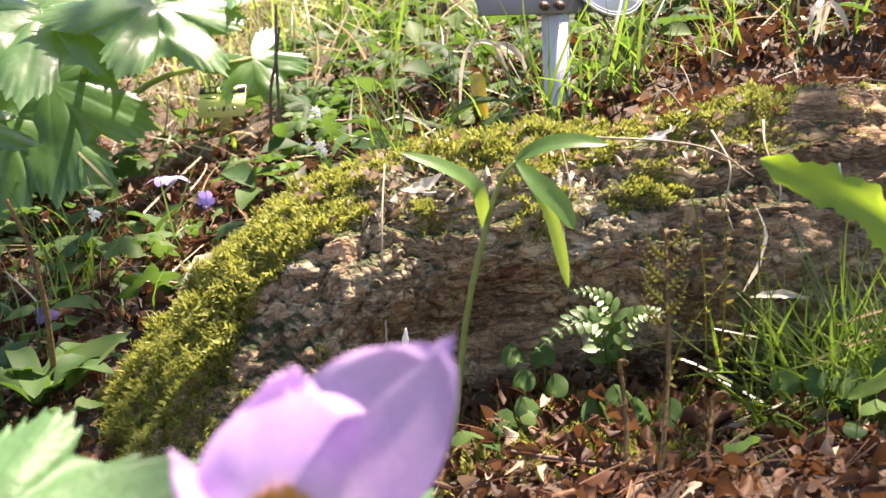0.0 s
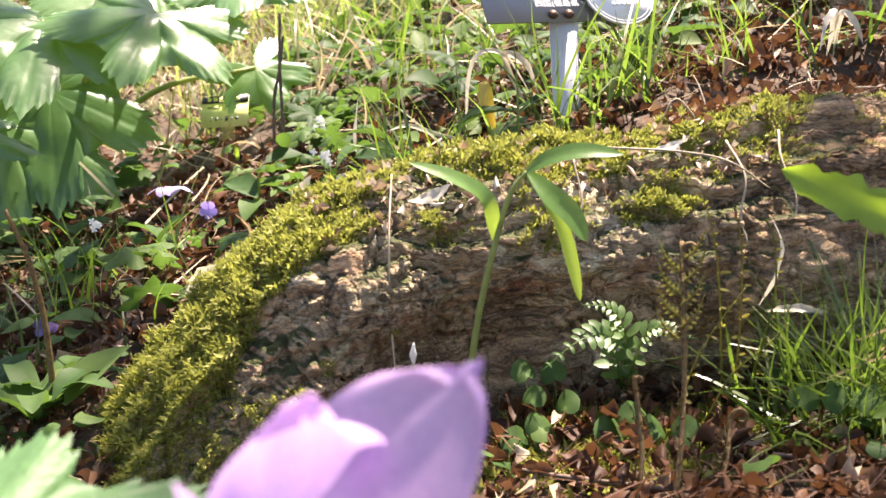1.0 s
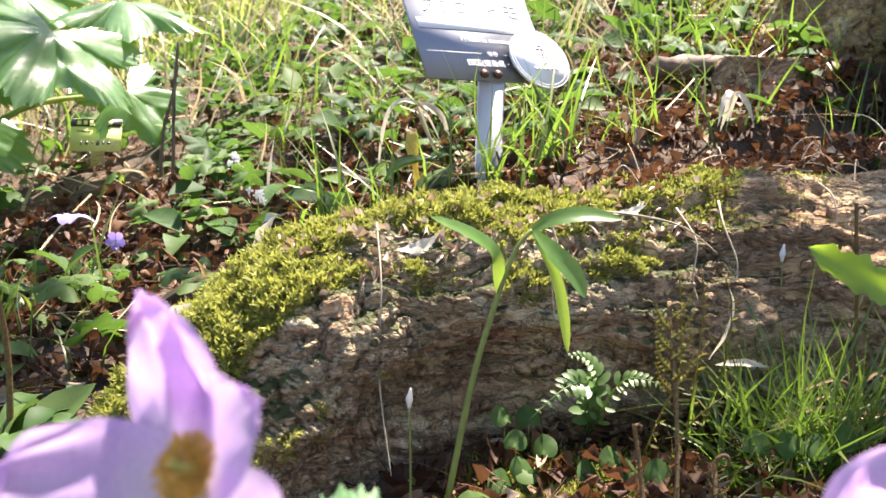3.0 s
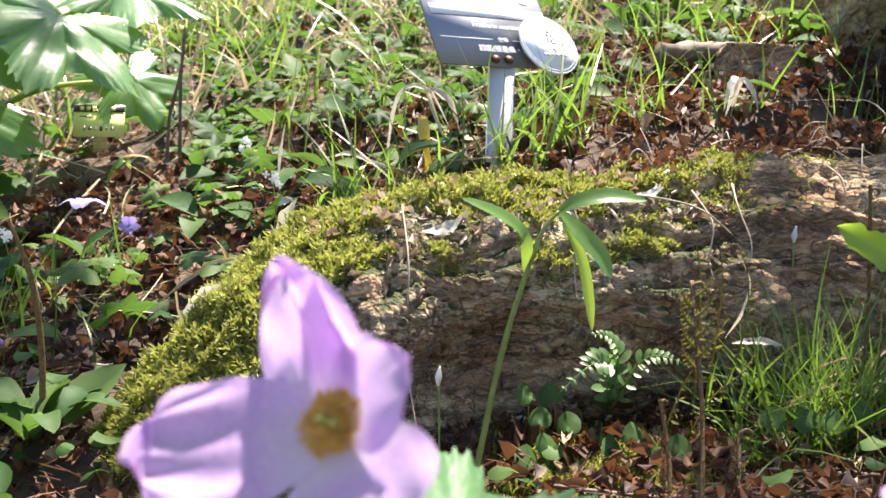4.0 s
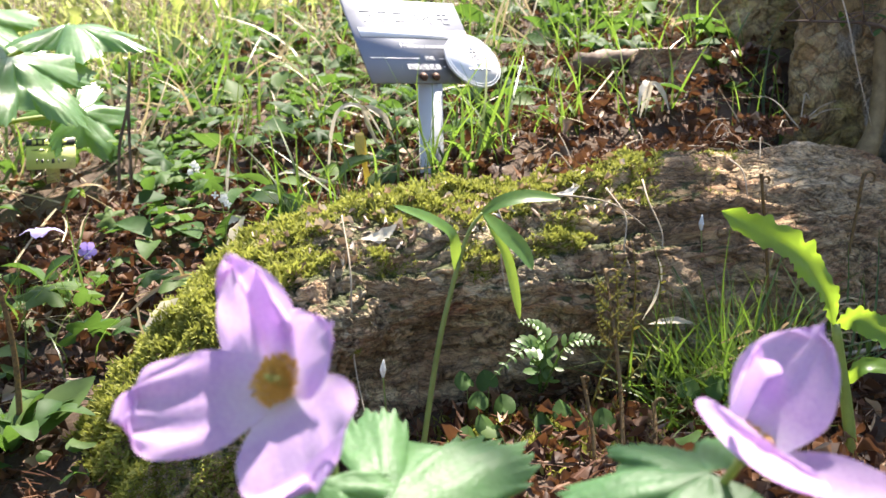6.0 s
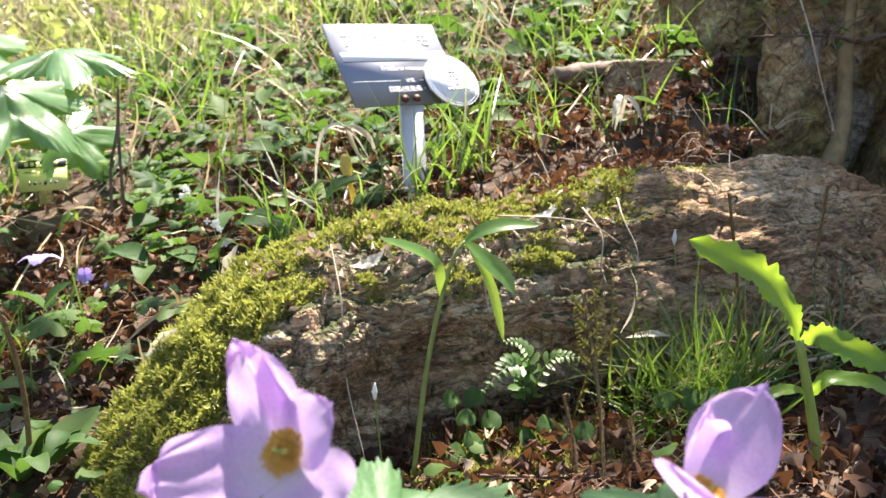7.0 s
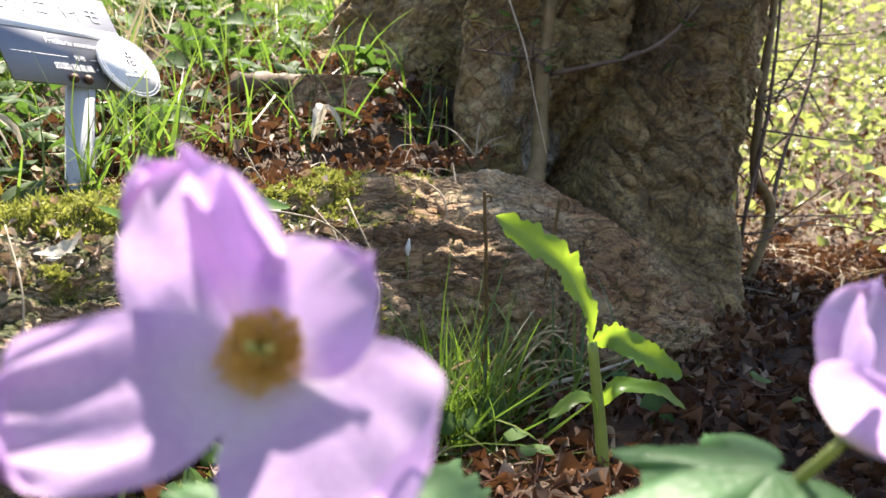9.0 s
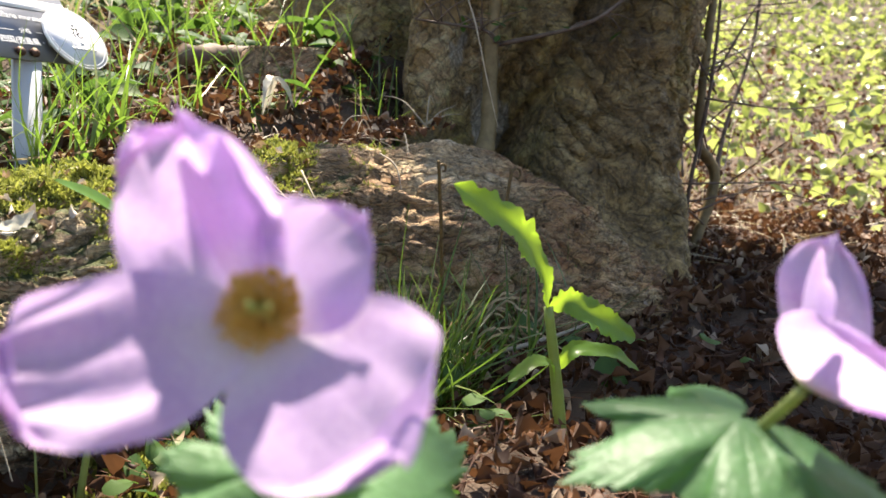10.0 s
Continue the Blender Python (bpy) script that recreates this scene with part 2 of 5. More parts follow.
M_PALMATE = leaf_material("wood_poppy_leaf", [(0.0, (0.065, 0.16, 0.06)), (1.0, (0.095, 0.20, 0.08))], (0.26, 0.50, 0.03), 0.38, 0.50, False, 160.0, 0.45, 210.0, spec=0.35)
M_BIGLEAF = leaf_material("broad_leaf", [(0.0, (0.07, 0.17, 0.05)), (1.0, (0.11, 0.22, 0.07))], (0.36, 0.60, 0.04), 0.40, 0.36, False, 60.0, 0.3, 60.0, spec=0.9)
M_LILY = leaf_material("lily_leaf", [(0.0, (0.08, 0.18, 0.045)), (1.0, (0.12, 0.24, 0.06))], (0.48, 0.64, 0.06), 0.46, 0.34, False, 140.0, 0.2)
M_STEM = leaf_material("green_stem", [(0.0, (0.20, 0.25, 0.08)), (1.0, (0.28, 0.32, 0.12))], (0.5, 0.6, 0.10), 0.32, 0.42, False)
M_FERN = leaf_material("fern_green", [(0.0, (0.06, 0.14, 0.03)), (1.0, (0.13, 0.20, 0.05))], (0.38, 0.5, 0.06), 0.42, 0.45, False)
M_OLDFERN = leaf_material("withering_fern", [(0.0, (0.13, 0.15, 0.03)), (1.0, (0.22, 0.17, 0.05))], (0.48, 0.42, 0.06), 0.4, 0.5, False)
M_SEEDLING = leaf_material("backlit_leaf", [(0.0, (0.10, 0.22, 0.035)), (1.0, (0.15, 0.27, 0.05))], (0.56, 0.80, 0.05), 0.62, 0.4, False, 140.0, 0.35, 120.0)
M_SAPLING = plain_material("sapling_bark", (0.12, 0.08, 0.03), (0.29, 0.21, 0.09), 50.0, 0.7, 0.5, 0.002)
M_STALK = plain_material("scaly_fern_stalk", (0.06, 0.034, 0.012), (0.22, 0.13, 0.03), 300.0, 0.7, 0.6, 0.002)
M_TWIG = plain_material("twig_bark", (0.07, 0.045, 0.03), (0.19, 0.13, 0.09), 60.0, 0.75, 0.5, 0.002)
M_DRYROOT = plain_material("dry_rootlet", (0.30, 0.23, 0.15), (0.50, 0.42, 0.30), 80.0, 0.7, 0.4, 0.001)
M_SOIL = plain_material("forest_soil", (0.030, 0.020, 0.013), (0.11, 0.070, 0.042), 22.0, 0.95, 0.9, 0.012)
M_PETAL = petal_material("lilac_petal", (0.66, 0.47, 0.73), (0.60, 0.41, 0.70))
M_ANTHER = plain_material("ochre_anthers", (0.50, 0.25, 0.03), (0.78, 0.48, 0.08), 900.0, 0.7, 0.3)
M_PISTIL = plain_material("pistil_green", (0.40, 0.42, 0.08), (0.55, 0.52, 0.14), 400.0, 0.6, 0.3)
M_VIOLET = leaf_material("violet_petal", [(0.0, (0.30, 0.22, 0.62)), (1.0, (0.42, 0.32, 0.72))], (0.4, 0.3, 0.75), 0.35, 0.5, False)
M_WHITE = leaf_material("white_petal", [(0.0, (0.75, 0.75, 0.70)), (1.0, (0.82, 0.82, 0.78))], (0.8, 0.8, 0.7), 0.3, 0.5, False)
BARK_ROOT = [(0.30, (0.38, 0.23, 0.115)), (0.5, (0.70, 0.50, 0.30)), (0.68, (0.85, 0.71, 0.51))]
BARK_TRUNK = [(0.30, (0.20, 0.125, 0.050)), (0.5, (0.44, 0.30, 0.125)), (0.68, (0.70, 0.55, 0.31))]
M_ROOT = bark_material("mossy_root_bark", BARK_ROOT, (0.38, 1.5, 1.5), 1.28, 17.0, (0.22, 0.62), 0.55, 0.20, (0.24, 0.58), scales=50.0)
M_TRUNK = bark_material("trunk_bark", BARK_TRUNK, (1.1, 1.1, 1.5), 1.62, 9.0, seam=0.45, scales=30.0)
M_POST = plain_material("grey_painted_post", (0.54, 0.55, 0.57), (0.62, 0.63, 0.64), 14.0, 0.45, 0.08)
M_PLATE = plain_material("dark_grey_sign_face", (0.25, 0.26, 0.29), (0.29, 0.30, 0.33), 8.0, 0.55, 0.03, metal=1.0)
M_INK = plain_material("white_print", (0.78, 0.78, 0.78), (0.84, 0.84, 0.84), 30.0, 0.4, 0.02)
M_BLACK = plain_material("black_print", (0.015, 0.015, 0.016), (0.03, 0.03, 0.03), 30.0, 0.4, 0.02)
M_BOLT = plain_material("rusty_bolt", (0.05, 0.03, 0.02), (0.15, 0.08, 0.05), 300.0, 0.55, 0.5, 0.001, 0.6)
M_PALE = leaf_material("bleached_leaf", [(0.0, (0.50, 0.44, 0.33)), (1.0, (0.70, 0.66, 0.56))], (0.7, 0.62, 0.45), 0.3, 0.5, False)
M_TAN = leaf_material("tan_dry_leaf", [(0.0, (0.34, 0.22, 0.10)), (1.0, (0.50, 0.36, 0.18))], (0.55, 0.36, 0.12), 0.3, 0.5, False)
M_CRUMB = leaf_material("bark_crumb", [(0.0, (0.10, 0.05, 0.03)), (0.5, (0.26, 0.17, 0.10)), (1.0, (0.62, 0.55, 0.45))], (0.5, 0.36, 0.2), 0.2, 0.45, relief=0.6)
M_YELLOW = leaf_material("yellowed_leaf", [(0.0, (0.50, 0.38, 0.07)), (1.0, (0.58, 0.46, 0.10))], (0.7, 0.5, 0.05), 0.35, 0.5, False)
M_FALLEN = leaf_material("fallen_bloom", [(0.0, (0.34, 0.29, 0.56)), (1.0, (0.40, 0.35, 0.62))], (0.45, 0.4, 0.7), 0.3, 0.5, False)
M_CARD = plain_material("yellow_card", (0.68, 0.68, 0.24), (0.78, 0.76, 0.32), 20.0, 0.5, 0.05)


# ---- builders ----
def part(name, bm, mat, parent=None, label=""):
    """Links a bmesh, or (vertices, faces), as one mesh object under a thing or part."""
    me = bpy.data.meshes.new(name)
    if isinstance(bm, tuple):
        me.from_pydata([tuple(v) for v in bm[0]], [], bm[1])
    else:
        bm.to_mesh(me)
        bm.free()
    me.polygons.foreach_set("use_smooth", [True] * len(me.polygons))
    me.materials.append(mat)
    ob = new(name, me)
    ob.parent = parent
    if label:
        ob["label"] = label
    return ob


def sheet_mesh(name, verts, faces, mat, smooth=True):
    """A large joined mesh from arrays; all faces have the same number of corners."""
    verts, faces = np.asarray(verts, np.float32), np.asarray(faces, np.int32)
    me = bpy.data.meshes.new(name)
    n = faces.shape[1]
    me.vertices.add(len(verts))
    me.vertices.foreach_set("co", verts.ravel())
    me.loops.add(faces.size)
    me.loops.foreach_set("vertex_index", faces.ravel())
    me.polygons.add(len(faces))
    me.polygons.foreach_set("loop_start", np.arange(0, faces.size, n, dtype=np.int32))
    me.polygons.foreach_set("loop_total", np.full(len(faces), n, np.int32))
    me.polygons.foreach_set("use_smooth", np.full(len(faces), smooth))
    me.update(calc_edges=True)
    me.materials.append(mat)
    return new(name, me)


def turns(yaw, tilt, roll):
    """Rotation matrices: roll about x, tilt about y, then yaw about z; arrays of radians."""
    cy, sy, ct, st, cr, sr = np.cos(yaw), np.sin(yaw), np.cos(tilt), np.sin(tilt), np.cos(roll), np.sin(roll)
    o, l = np.zeros_like(cy), np.ones_like(cy)
    rz = np.stack([cy, -sy, o, sy, cy, o, o, o, l], -1).reshape(-1, 3, 3)
    ry = np.stack([ct, o, st, o, l, o, -st, o, ct], -1).reshape(-1, 3, 3)
    rx = np.stack([l, o, o, o, cr, -sr, o, sr, cr], -1).reshape(-1, 3, 3)
    return rz @ ry @ rx


def scatter(name, forms, places, mats, sizes, mat, label, category):
    """Joins many small copies of the forms (vertices, quads) into one mesh of stuff."""
    vs, fs, base = [], [], 0
    pick = rng.integers(0, len(forms), len(places))
    for k, (fv, ff) in enumerate(forms):
        sel = pick == k
        if not sel.any():
            continue
        v = np.einsum("nij,vj->nvi", mats[sel], fv) * sizes[sel][:, None, None] + places[sel][:, None, :]
        f = ff[None] + (base + np.arange(sel.sum()) * len(fv))[:, None, None]
        vs.append(v.reshape(-1, 3))
        fs.append(f.reshape(-1, ff.shape[1]))
        base += v.shape[0] * v.shape[1]
    ob = sheet_mesh(name, np.concatenate(vs), np.concatenate(fs), mat)
    return tagged(ob, label, category, kind="stuff")


def grid_faces(rows, cols):
    return [(i * cols + j, i * cols + j + 1, (i + 1) * cols + j + 1, (i + 1) * cols + j) for i in range(rows - 1) for j in range(cols - 1)]


def curve_points(points, n):
    """A smooth line through the points, as n places."""
    p = [Vector(q) for q in points]
    p = [p[0] * 2 - p[1]] + p + [p[-1] * 2 - p[-2]]
    out = []
    for i in range(n):
        s = i / (n - 1) * (len(p) - 3)
        k = min(int(s), len(p) - 4)
        u = s - k
        a, b, c, d = p[k:k + 4]
        out.append(0.5 * ((2 * b) + (c - a) * u + (2 * a - 5 * b + 4 * c - d) * u * u + (3 * b - a - 3 * c + d) * u ** 3))
    return out


def tube(points, radii, n=24, sides=8, wobble=0.0):
    """A tapered rod along a smooth line, closed at both ends; returns vertices and faces."""
    line = curve_points(points, n)
    verts, faces = [], []
    side = None
    for i, p in enumerate(line):
        d = (line[min(i + 1, n - 1)] - line[max(i - 1, 0)]).normalized()
        if side is None:
            side = d.orthogonal().normalized()
        side = (side - d * side.dot(d)).normalized()
        other = d.cross(side)
        s = i / (n - 1) * (len(radii) - 1)
        k = min(int(s), len(radii) - 2)
        r = radii[k] + (radii[k + 1] - radii[k]) * (s - k)
        for j in range(sides):
            a = 2 * math.pi * j / sides
            rr = r * (1 + wobble * noise.noise(p * 40 + Vector((math.cos(a), math.sin(a), 0))))
            verts.append(p + (side * math.cos(a) + other * math.sin(a)) * rr)
    for i in range(n - 1):
        for j in range(sides):
            k = (j + 1) % sides
            faces.append((i * sides + j, i * sides + k, (i + 1) * sides + k, (i + 1) * sides + j))
    faces.append(tuple(range(sides))[::-1])
    faces.append(tuple((n - 1) * sides + j for j in range(sides)))
    return verts, faces


def blade(points, width, up=(0, 0, 1), n=16, cols=5, fold=0.25, ripple=0.0, tip=1.3, base=0.5, teeth=0.0, twist=0.0):
    """A long leaf along a smooth line: widest in its middle, folded along the midrib."""
    line = curve_points(points, n)
    verts = []
    for i, p in enumerate(line):
        s = i / (n - 1)
        d = (line[min(i + 1, n - 1)] - line[max(i - 1, 0)]).normalized()
        across = d.cross(Vector(up)).normalized()
        across = Matrix.Rotation(twist * s, 3, d) @ across
        lift = across.cross(d)
        w = width * (s ** base) * (1 - s ** 2) ** (tip / 2) / 0.62 if 0 < s < 1 else width * (0.12 if s == 0 else 0.01)
        for j in range(cols):
            q = 2 * j / (cols - 1) - 1
            ww = w * (1 + teeth * (noise.noise(Vector((s * 23, q * 2, 3))) if abs(q) == 1 else 0))
            verts.append(p + across * (ww * q / 2) + lift * (abs(q) * fold * w / 2 + ripple * math.sin(s * 17 + q * 4) * w * q * q))
    return verts, grid_faces(n, cols)


def joined(*shapes):
    verts, faces = [], []
    for v, f in shapes:
        k = len(verts)
        verts += list(v)
        faces += [tuple(i + k for i in q) for q in f]
    return verts, faces


def ball(centre, r, n=6, m=8, squash=1.0):
    verts = [Vector(centre) + Vector((r * math.sin(math.pi * i / n) * math.cos(2 * math.pi * j / m), r * math.sin(math.pi * i / n) * math.sin(2 * math.pi * j / m), squash * r * math.cos(math.pi * i / n))) for i in range(n + 1) for j in range(m)]
    faces = [(i * m + j, i * m + (j + 1) % m, (i + 1) * m + (j + 1) % m, (i + 1) * m + j) for i in range(n) for j in range(m)]
    return verts, faces


def slab(w, h, d, bevel=0.002):
    bm = bmesh.new()
    bmesh.ops.create_cube(bm, size=1.0)
    bmesh.ops.scale(bm, vec=(w, h, d), verts=bm.verts)
    bmesh.ops.bevel(bm, geom=bm.edges[:], offset=bevel, segments=2, affect="EDGES")
    return bm


def empty(name, m, label, category, group=""):
    ob = new(name)
    ob.matrix_world = m
    return tagged(ob, label, category, group)


def frame_of(origin, normal, up):
    """A pose whose z is the normal and whose y is nearest to up."""
    z = Vector(normal).normalized()
    x = Vector(up).cross(z).normalized()
    y = z.cross(x)
    return Matrix.Translation(origin) @ Matrix((x, y, z)).transposed().to_4x4()


# ---- ground ----
def smooth(a, b, x):
    u = np.clip((x - a) / (b - a), 0, 1)
    return u * u * (3 - 2 * u)


CREST_X = [-0.60, -0.30, -0.17, -0.05, 0.13, 0.38, 0.75, 1.10, 1.60]
CREST_Y = [0.75, 0.75, 0.92, 0.96, 0.99, 1.06, 1.20, 1.50, 1.90]


def height(x, y):
    """The height of the ground: a shelf held up behind the root, a lower floor before it, a rising wooded slope far off."""
    x, y = np.asarray(x, float), np.asarray(y, float)
    front = 0.185 - 0.14 * np.clip(0.06 - x, 0, 0.24) + 0.08 * (np.clip(x, -0.8, 0.8) - 0.1) - 0.02 * np.clip(0.6 - y, 0, 1)
    xs = np.clip(x, -0.5, 0.65)
    back = 0.33 + 0.27 * (xs + 0.1) - 0.30 * smooth(0.9, 1.7, x) + 0.16 * (np.minimum(y, 4) - 1.25)
    yc = np.interp(x, CREST_X, CREST_Y)
    wide = np.where(x < -0.2, 0.10 + 1.2 * np.clip(-0.2 - x, 0, 0.4), 0.10) + 0.5 * smooth(0.9, 1.4, x)
    k = smooth(-wide, wide, y - yc)
    far = 0.22 * np.clip(y - 4, 0, 60) + 0.10 * np.clip(np.abs(x) - 3, 0, 60)
    rough = 0.008 * np.sin(x * 17 + 2 * np.sin(y * 9)) + 0.007 * np.sin(y * 23 + 1.5 * np.sin(x * 13)) + 0.03 * np.sin(x * 1.7 + 1) * np.sin(y * 1.3) * smooth(1.5, 3, y)
    return front * (1 - k) + back * k + far + rough


def grid_axis(near, far, step, growth=1.13):
    out, s, p = [0.0], step, 0.0
    while p < far:
        if p > near:
            s *= growth
        p += s
        out.append(p)
    return np.array(out)


right = grid_axis(2.2, 90, 0.022)
gx = np.concatenate([-right[:0:-1], right]) + 0.3
back_axis = grid_axis(2.6, 90, 0.022)
front_axis = grid_axis(0.8, 60, 0.03)
gy = np.concatenate([-front_axis[:0:-1], back_axis]) + 0.2
GX, GY = np.meshgrid(gx, gy)
GZ = height(GX, GY) + 0.006 * np.sin(GX * 61 + 3 * np.sin(GY * 47)) * np.sin(GY * 53)
cols = len(gx)
idx = np.arange(len(gy) - 1)[:, None] * cols + np.arange(cols - 1)[None]
ground = sheet_mesh("ground", np.stack([GX, GY, GZ], -1).reshape(-1, 3), np.stack([idx, idx + 1, idx + cols + 1, idx + cols], -1).reshape(-1, 4), M_SOIL)
tagged(ground, "dark forest soil on a gentle wooded slope", "ground", kind="structure")


# ---- root and tree ----
ROOT = [(-0.33, 0.83, 0.0, 0.088), (-0.27, 0.86, 0.085, 0.094), (-0.20, 0.89, 0.175, 0.100), (-0.14, 0.913, 0.226, 0.102), (-0.086, 0.93, 0.258, 0.106), (-0.02, 0.947, 0.275, 0.106), (0.08, 0.955, 0.284, 0.107),
        (0.16, 0.957, 0.286, 0.110), (0.25, 0.965, 0.290, 0.120), (0.38, 0.985, 0.284, 0.130), (0.50, 0.985, 0.262, 0.155), (0.61, 0.945, 0.195, 0.162), (0.69, 0.965, 0.165, 0.160), (0.76, 1.09, 0.15, 0.14)]


def root_surface(s, a):
    """A point of the root: s along it, 0 to 1, a round it (0 is up, growing towards the camera's side)."""
    k = min(int(s * 240), 239)
    u = s * 240 - k
    p = ROOT_LINE[k].lerp(ROOT_LINE[k + 1], u)
    d = (ROOT_LINE[k + 1] - ROOT_LINE[k]).normalized()
    r = float(np.interp(s, np.linspace(0, 1, len(ROOT)), [q[3] for q in ROOT]))
    side = Vector((d.y, -d.x, 0)).normalized()
    up = side.cross(d).normalized()
    if up.z < 0:
        up = -up
    n = up * math.cos(a) + side * math.sin(a)
    q = p + n * r
    # its flank runs down into the soil
    q += Vector((0, -0.025, 0.055)) * min(n.z, 0)
    along, across = s * 1.45, a * 0.11
    lump = noise.fractal(Vector((along * 6, a * 1.6, 0)), 0.9, 2.0, 4) * 0.016
    # the grain of the bark: long plates along the root, parted by deep winding cracks
    wind = noise.noise(Vector((along * 9, across * 9, 2))) * 0.018
    g1 = noise.noise(Vector((along * 13 + across * 6, (across + wind) * 62, 4)))
    g2 = noise.noise(Vector((along * 34, (across + wind) * 110 - along * 12, 8)))
    plates = 0.0045 * g1 - 0.0085 * max(0.0, 1 - abs(g1) / 0.16) + 0.002 * g2 - 0.0042 * max(0.0, 1 - abs(g2) / 0.2)
    cross = noise.noise(Vector((along * 60, across * 40, 15)))
    plates -= 0.003 * max(0.0, 1 - abs(cross) / 0.12)
    # a hollow low on the side, where the root undercuts
    hollow = -0.046 * math.exp(-((q.x - 0.01) / 0.085) ** 2 - ((a - 1.75) / 0.34) ** 2)
    hollow += 0.014 * math.exp(-((q.x + 0.10) / 0.05) ** 2 - ((a - 1.15) / 0.35) ** 2)
    # a furrow between the root's back and the swelling by the trunk
    hollow -= 0.020 * math.exp(-((q.x - 0.30 - 0.10 * (a - 1.0)) / 0.035) ** 2 - ((a - 1.2) / 0.6) ** 2)
    return q + n * (lump + plates + hollow), n


ROOT_LINE = curve_points([q[:3] for q in ROOT], 241)
NS, NA = 700, 200
verts = []
for i in range(NS):
    for j in range(NA):
        verts.append(root_surface(i / (NS - 1), 2 * math.pi * (j / NA if j <= NA // 2 else j / NA - 1))[0])
faces = [(i * NA + j, (i + 1) * NA + j, (i + 1) * NA + (j + 1) % NA, i * NA + (j + 1) % NA) for i in range(NS - 1) for j in range(NA)]
faces.append(tuple(range(NA)))

tree = empty("tree", pose(0.90, 1.35, 0.25), "old broad tree with scaly brown bark and a spreading mossy root", "tree")
root = part("root", (verts, faces), M_ROOT, None, "thick surface root with pale bark, moss along its top")
root.parent = tree
root.matrix_parent_inverse = tree.matrix_world.inverted()

# trunk: flaring lobes run out into roots
LOBES = [(205, 0.16, 0.20, 16), (250, 0.13, 0.22, 17), (150, 0.36, 0.24, 17), (272, 0.04, 0.16, 12), (45, 0.22, 0.2, 25), (182, 0.12, 0.26, 9), (252, 0.11, 0.26, 13)]


def trunk_radius(a, z):
    r = 0.292 - 0.012 * min(max(z, 0), 2) + 0.004 * z * math.sin(3 * a)
    for deg, reach, tall, wide in LOBES:
        d = (math.degrees(a) - deg + 180) % 360 - 180
        r += reach * math.exp(-max(z, 0) / tall) * math.exp(-(d / wide) ** 2)
    # a groove with a slim root standing in it
    d = (math.degrees(a) - 229 + 180) % 360 - 180
    r -= 0.06 * math.exp(-(d / 8) ** 2) * math.exp(-((z - 0.16) / 0.14) ** 2)
    # swelling folds that run down into the roots
    for deg, out, wide, low, high in ((264, 0.045, 10, 0.0, 0.45), (238, 0.045, 6, 0.02, 0.32), (212, 0.055, 7, 0.05, 0.42), (197, -0.065, 7, 0.05, 0.42), (249, -0.045, 4, 0.08, 0.40), (275, -0.03, 4, 0.05, 0.5)):
        d = (math.degrees(a) - deg + 28 * (z - 0.2) + 180) % 360 - 180
        r += out * math.exp(-(d / wide) ** 2) * math.exp(-max(0, low - z) / 0.05) * math.exp(-max(0, z - high) / 0.12)
    # crosswise wrinkles where the trunk swells into its root, and slanting clefts beside the groove
    d = (math.degrees(a) - 247 + 180) % 360 - 180
    crease = abs(noise.noise(Vector((d * 0.09, z * 26 + d * 0.22 + 2 * noise.noise(Vector((d * 0.12, z * 6, 1))), 5))))
    r -= 0.020 * max(0.0, 1 - crease / 0.22) * math.exp(-(d / 15) ** 2) * math.exp(-((z - 0.20) / 0.16) ** 2)
    for start, slope, deep, wide in ((229, 62, 0.055, 2.6), (218, -18, 0.035, 2.2), (204, -40, 0.05, 3.5)):
        d = (math.degrees(a) - start - slope * (z - 0.12) + 180) % 360 - 180
        r -= deep * math.exp(-(d / wide) ** 2) * math.exp(-((z - 0.22) / 0.17) ** 4)
    p = Vector((math.cos(a) * 2.2, math.sin(a) * 2.2, z * 3.2))
    r += noise.fractal(p * 1.3, 0.9, 2.0, 4) * 0.024
    r += (noise.ridged_multi_fractal(Vector((math.cos(a) * 5, math.sin(a) * 5, z * 13)), 0.8, 2.0, 6, 1.0, 2.0) - 1.0) * 0.011
    r += noise.fractal(Vector((math.cos(a) * 18, math.sin(a) * 16, z * 52)), 0.7, 2.0, 4) * 0.008
    return r


TZ = np.concatenate([np.linspace(-0.25, 0.75, 190), np.linspace(0.80, 4.6, 40)])
TA = 540
verts, faces = [], []
for z in TZ:
    lean = Vector((0.130 * max(z, 0), -0.115 * max(z, 0), 0))
    for j in range(TA):
        a = 2 * math.pi * j / TA
        r = trunk_radius(a, float(z))
        verts.append(Vector((r * math.cos(a), r * math.sin(a), z)) + lean)
for i in range(len(TZ) - 1):
    for j in range(TA):
        k = (j + 1) % TA
        faces.append((i * TA + j, i * TA + k, (i + 1) * TA + k, (i + 1) * TA + j))
trunk = part("trunk", (verts, faces), M_TRUNK, tree)

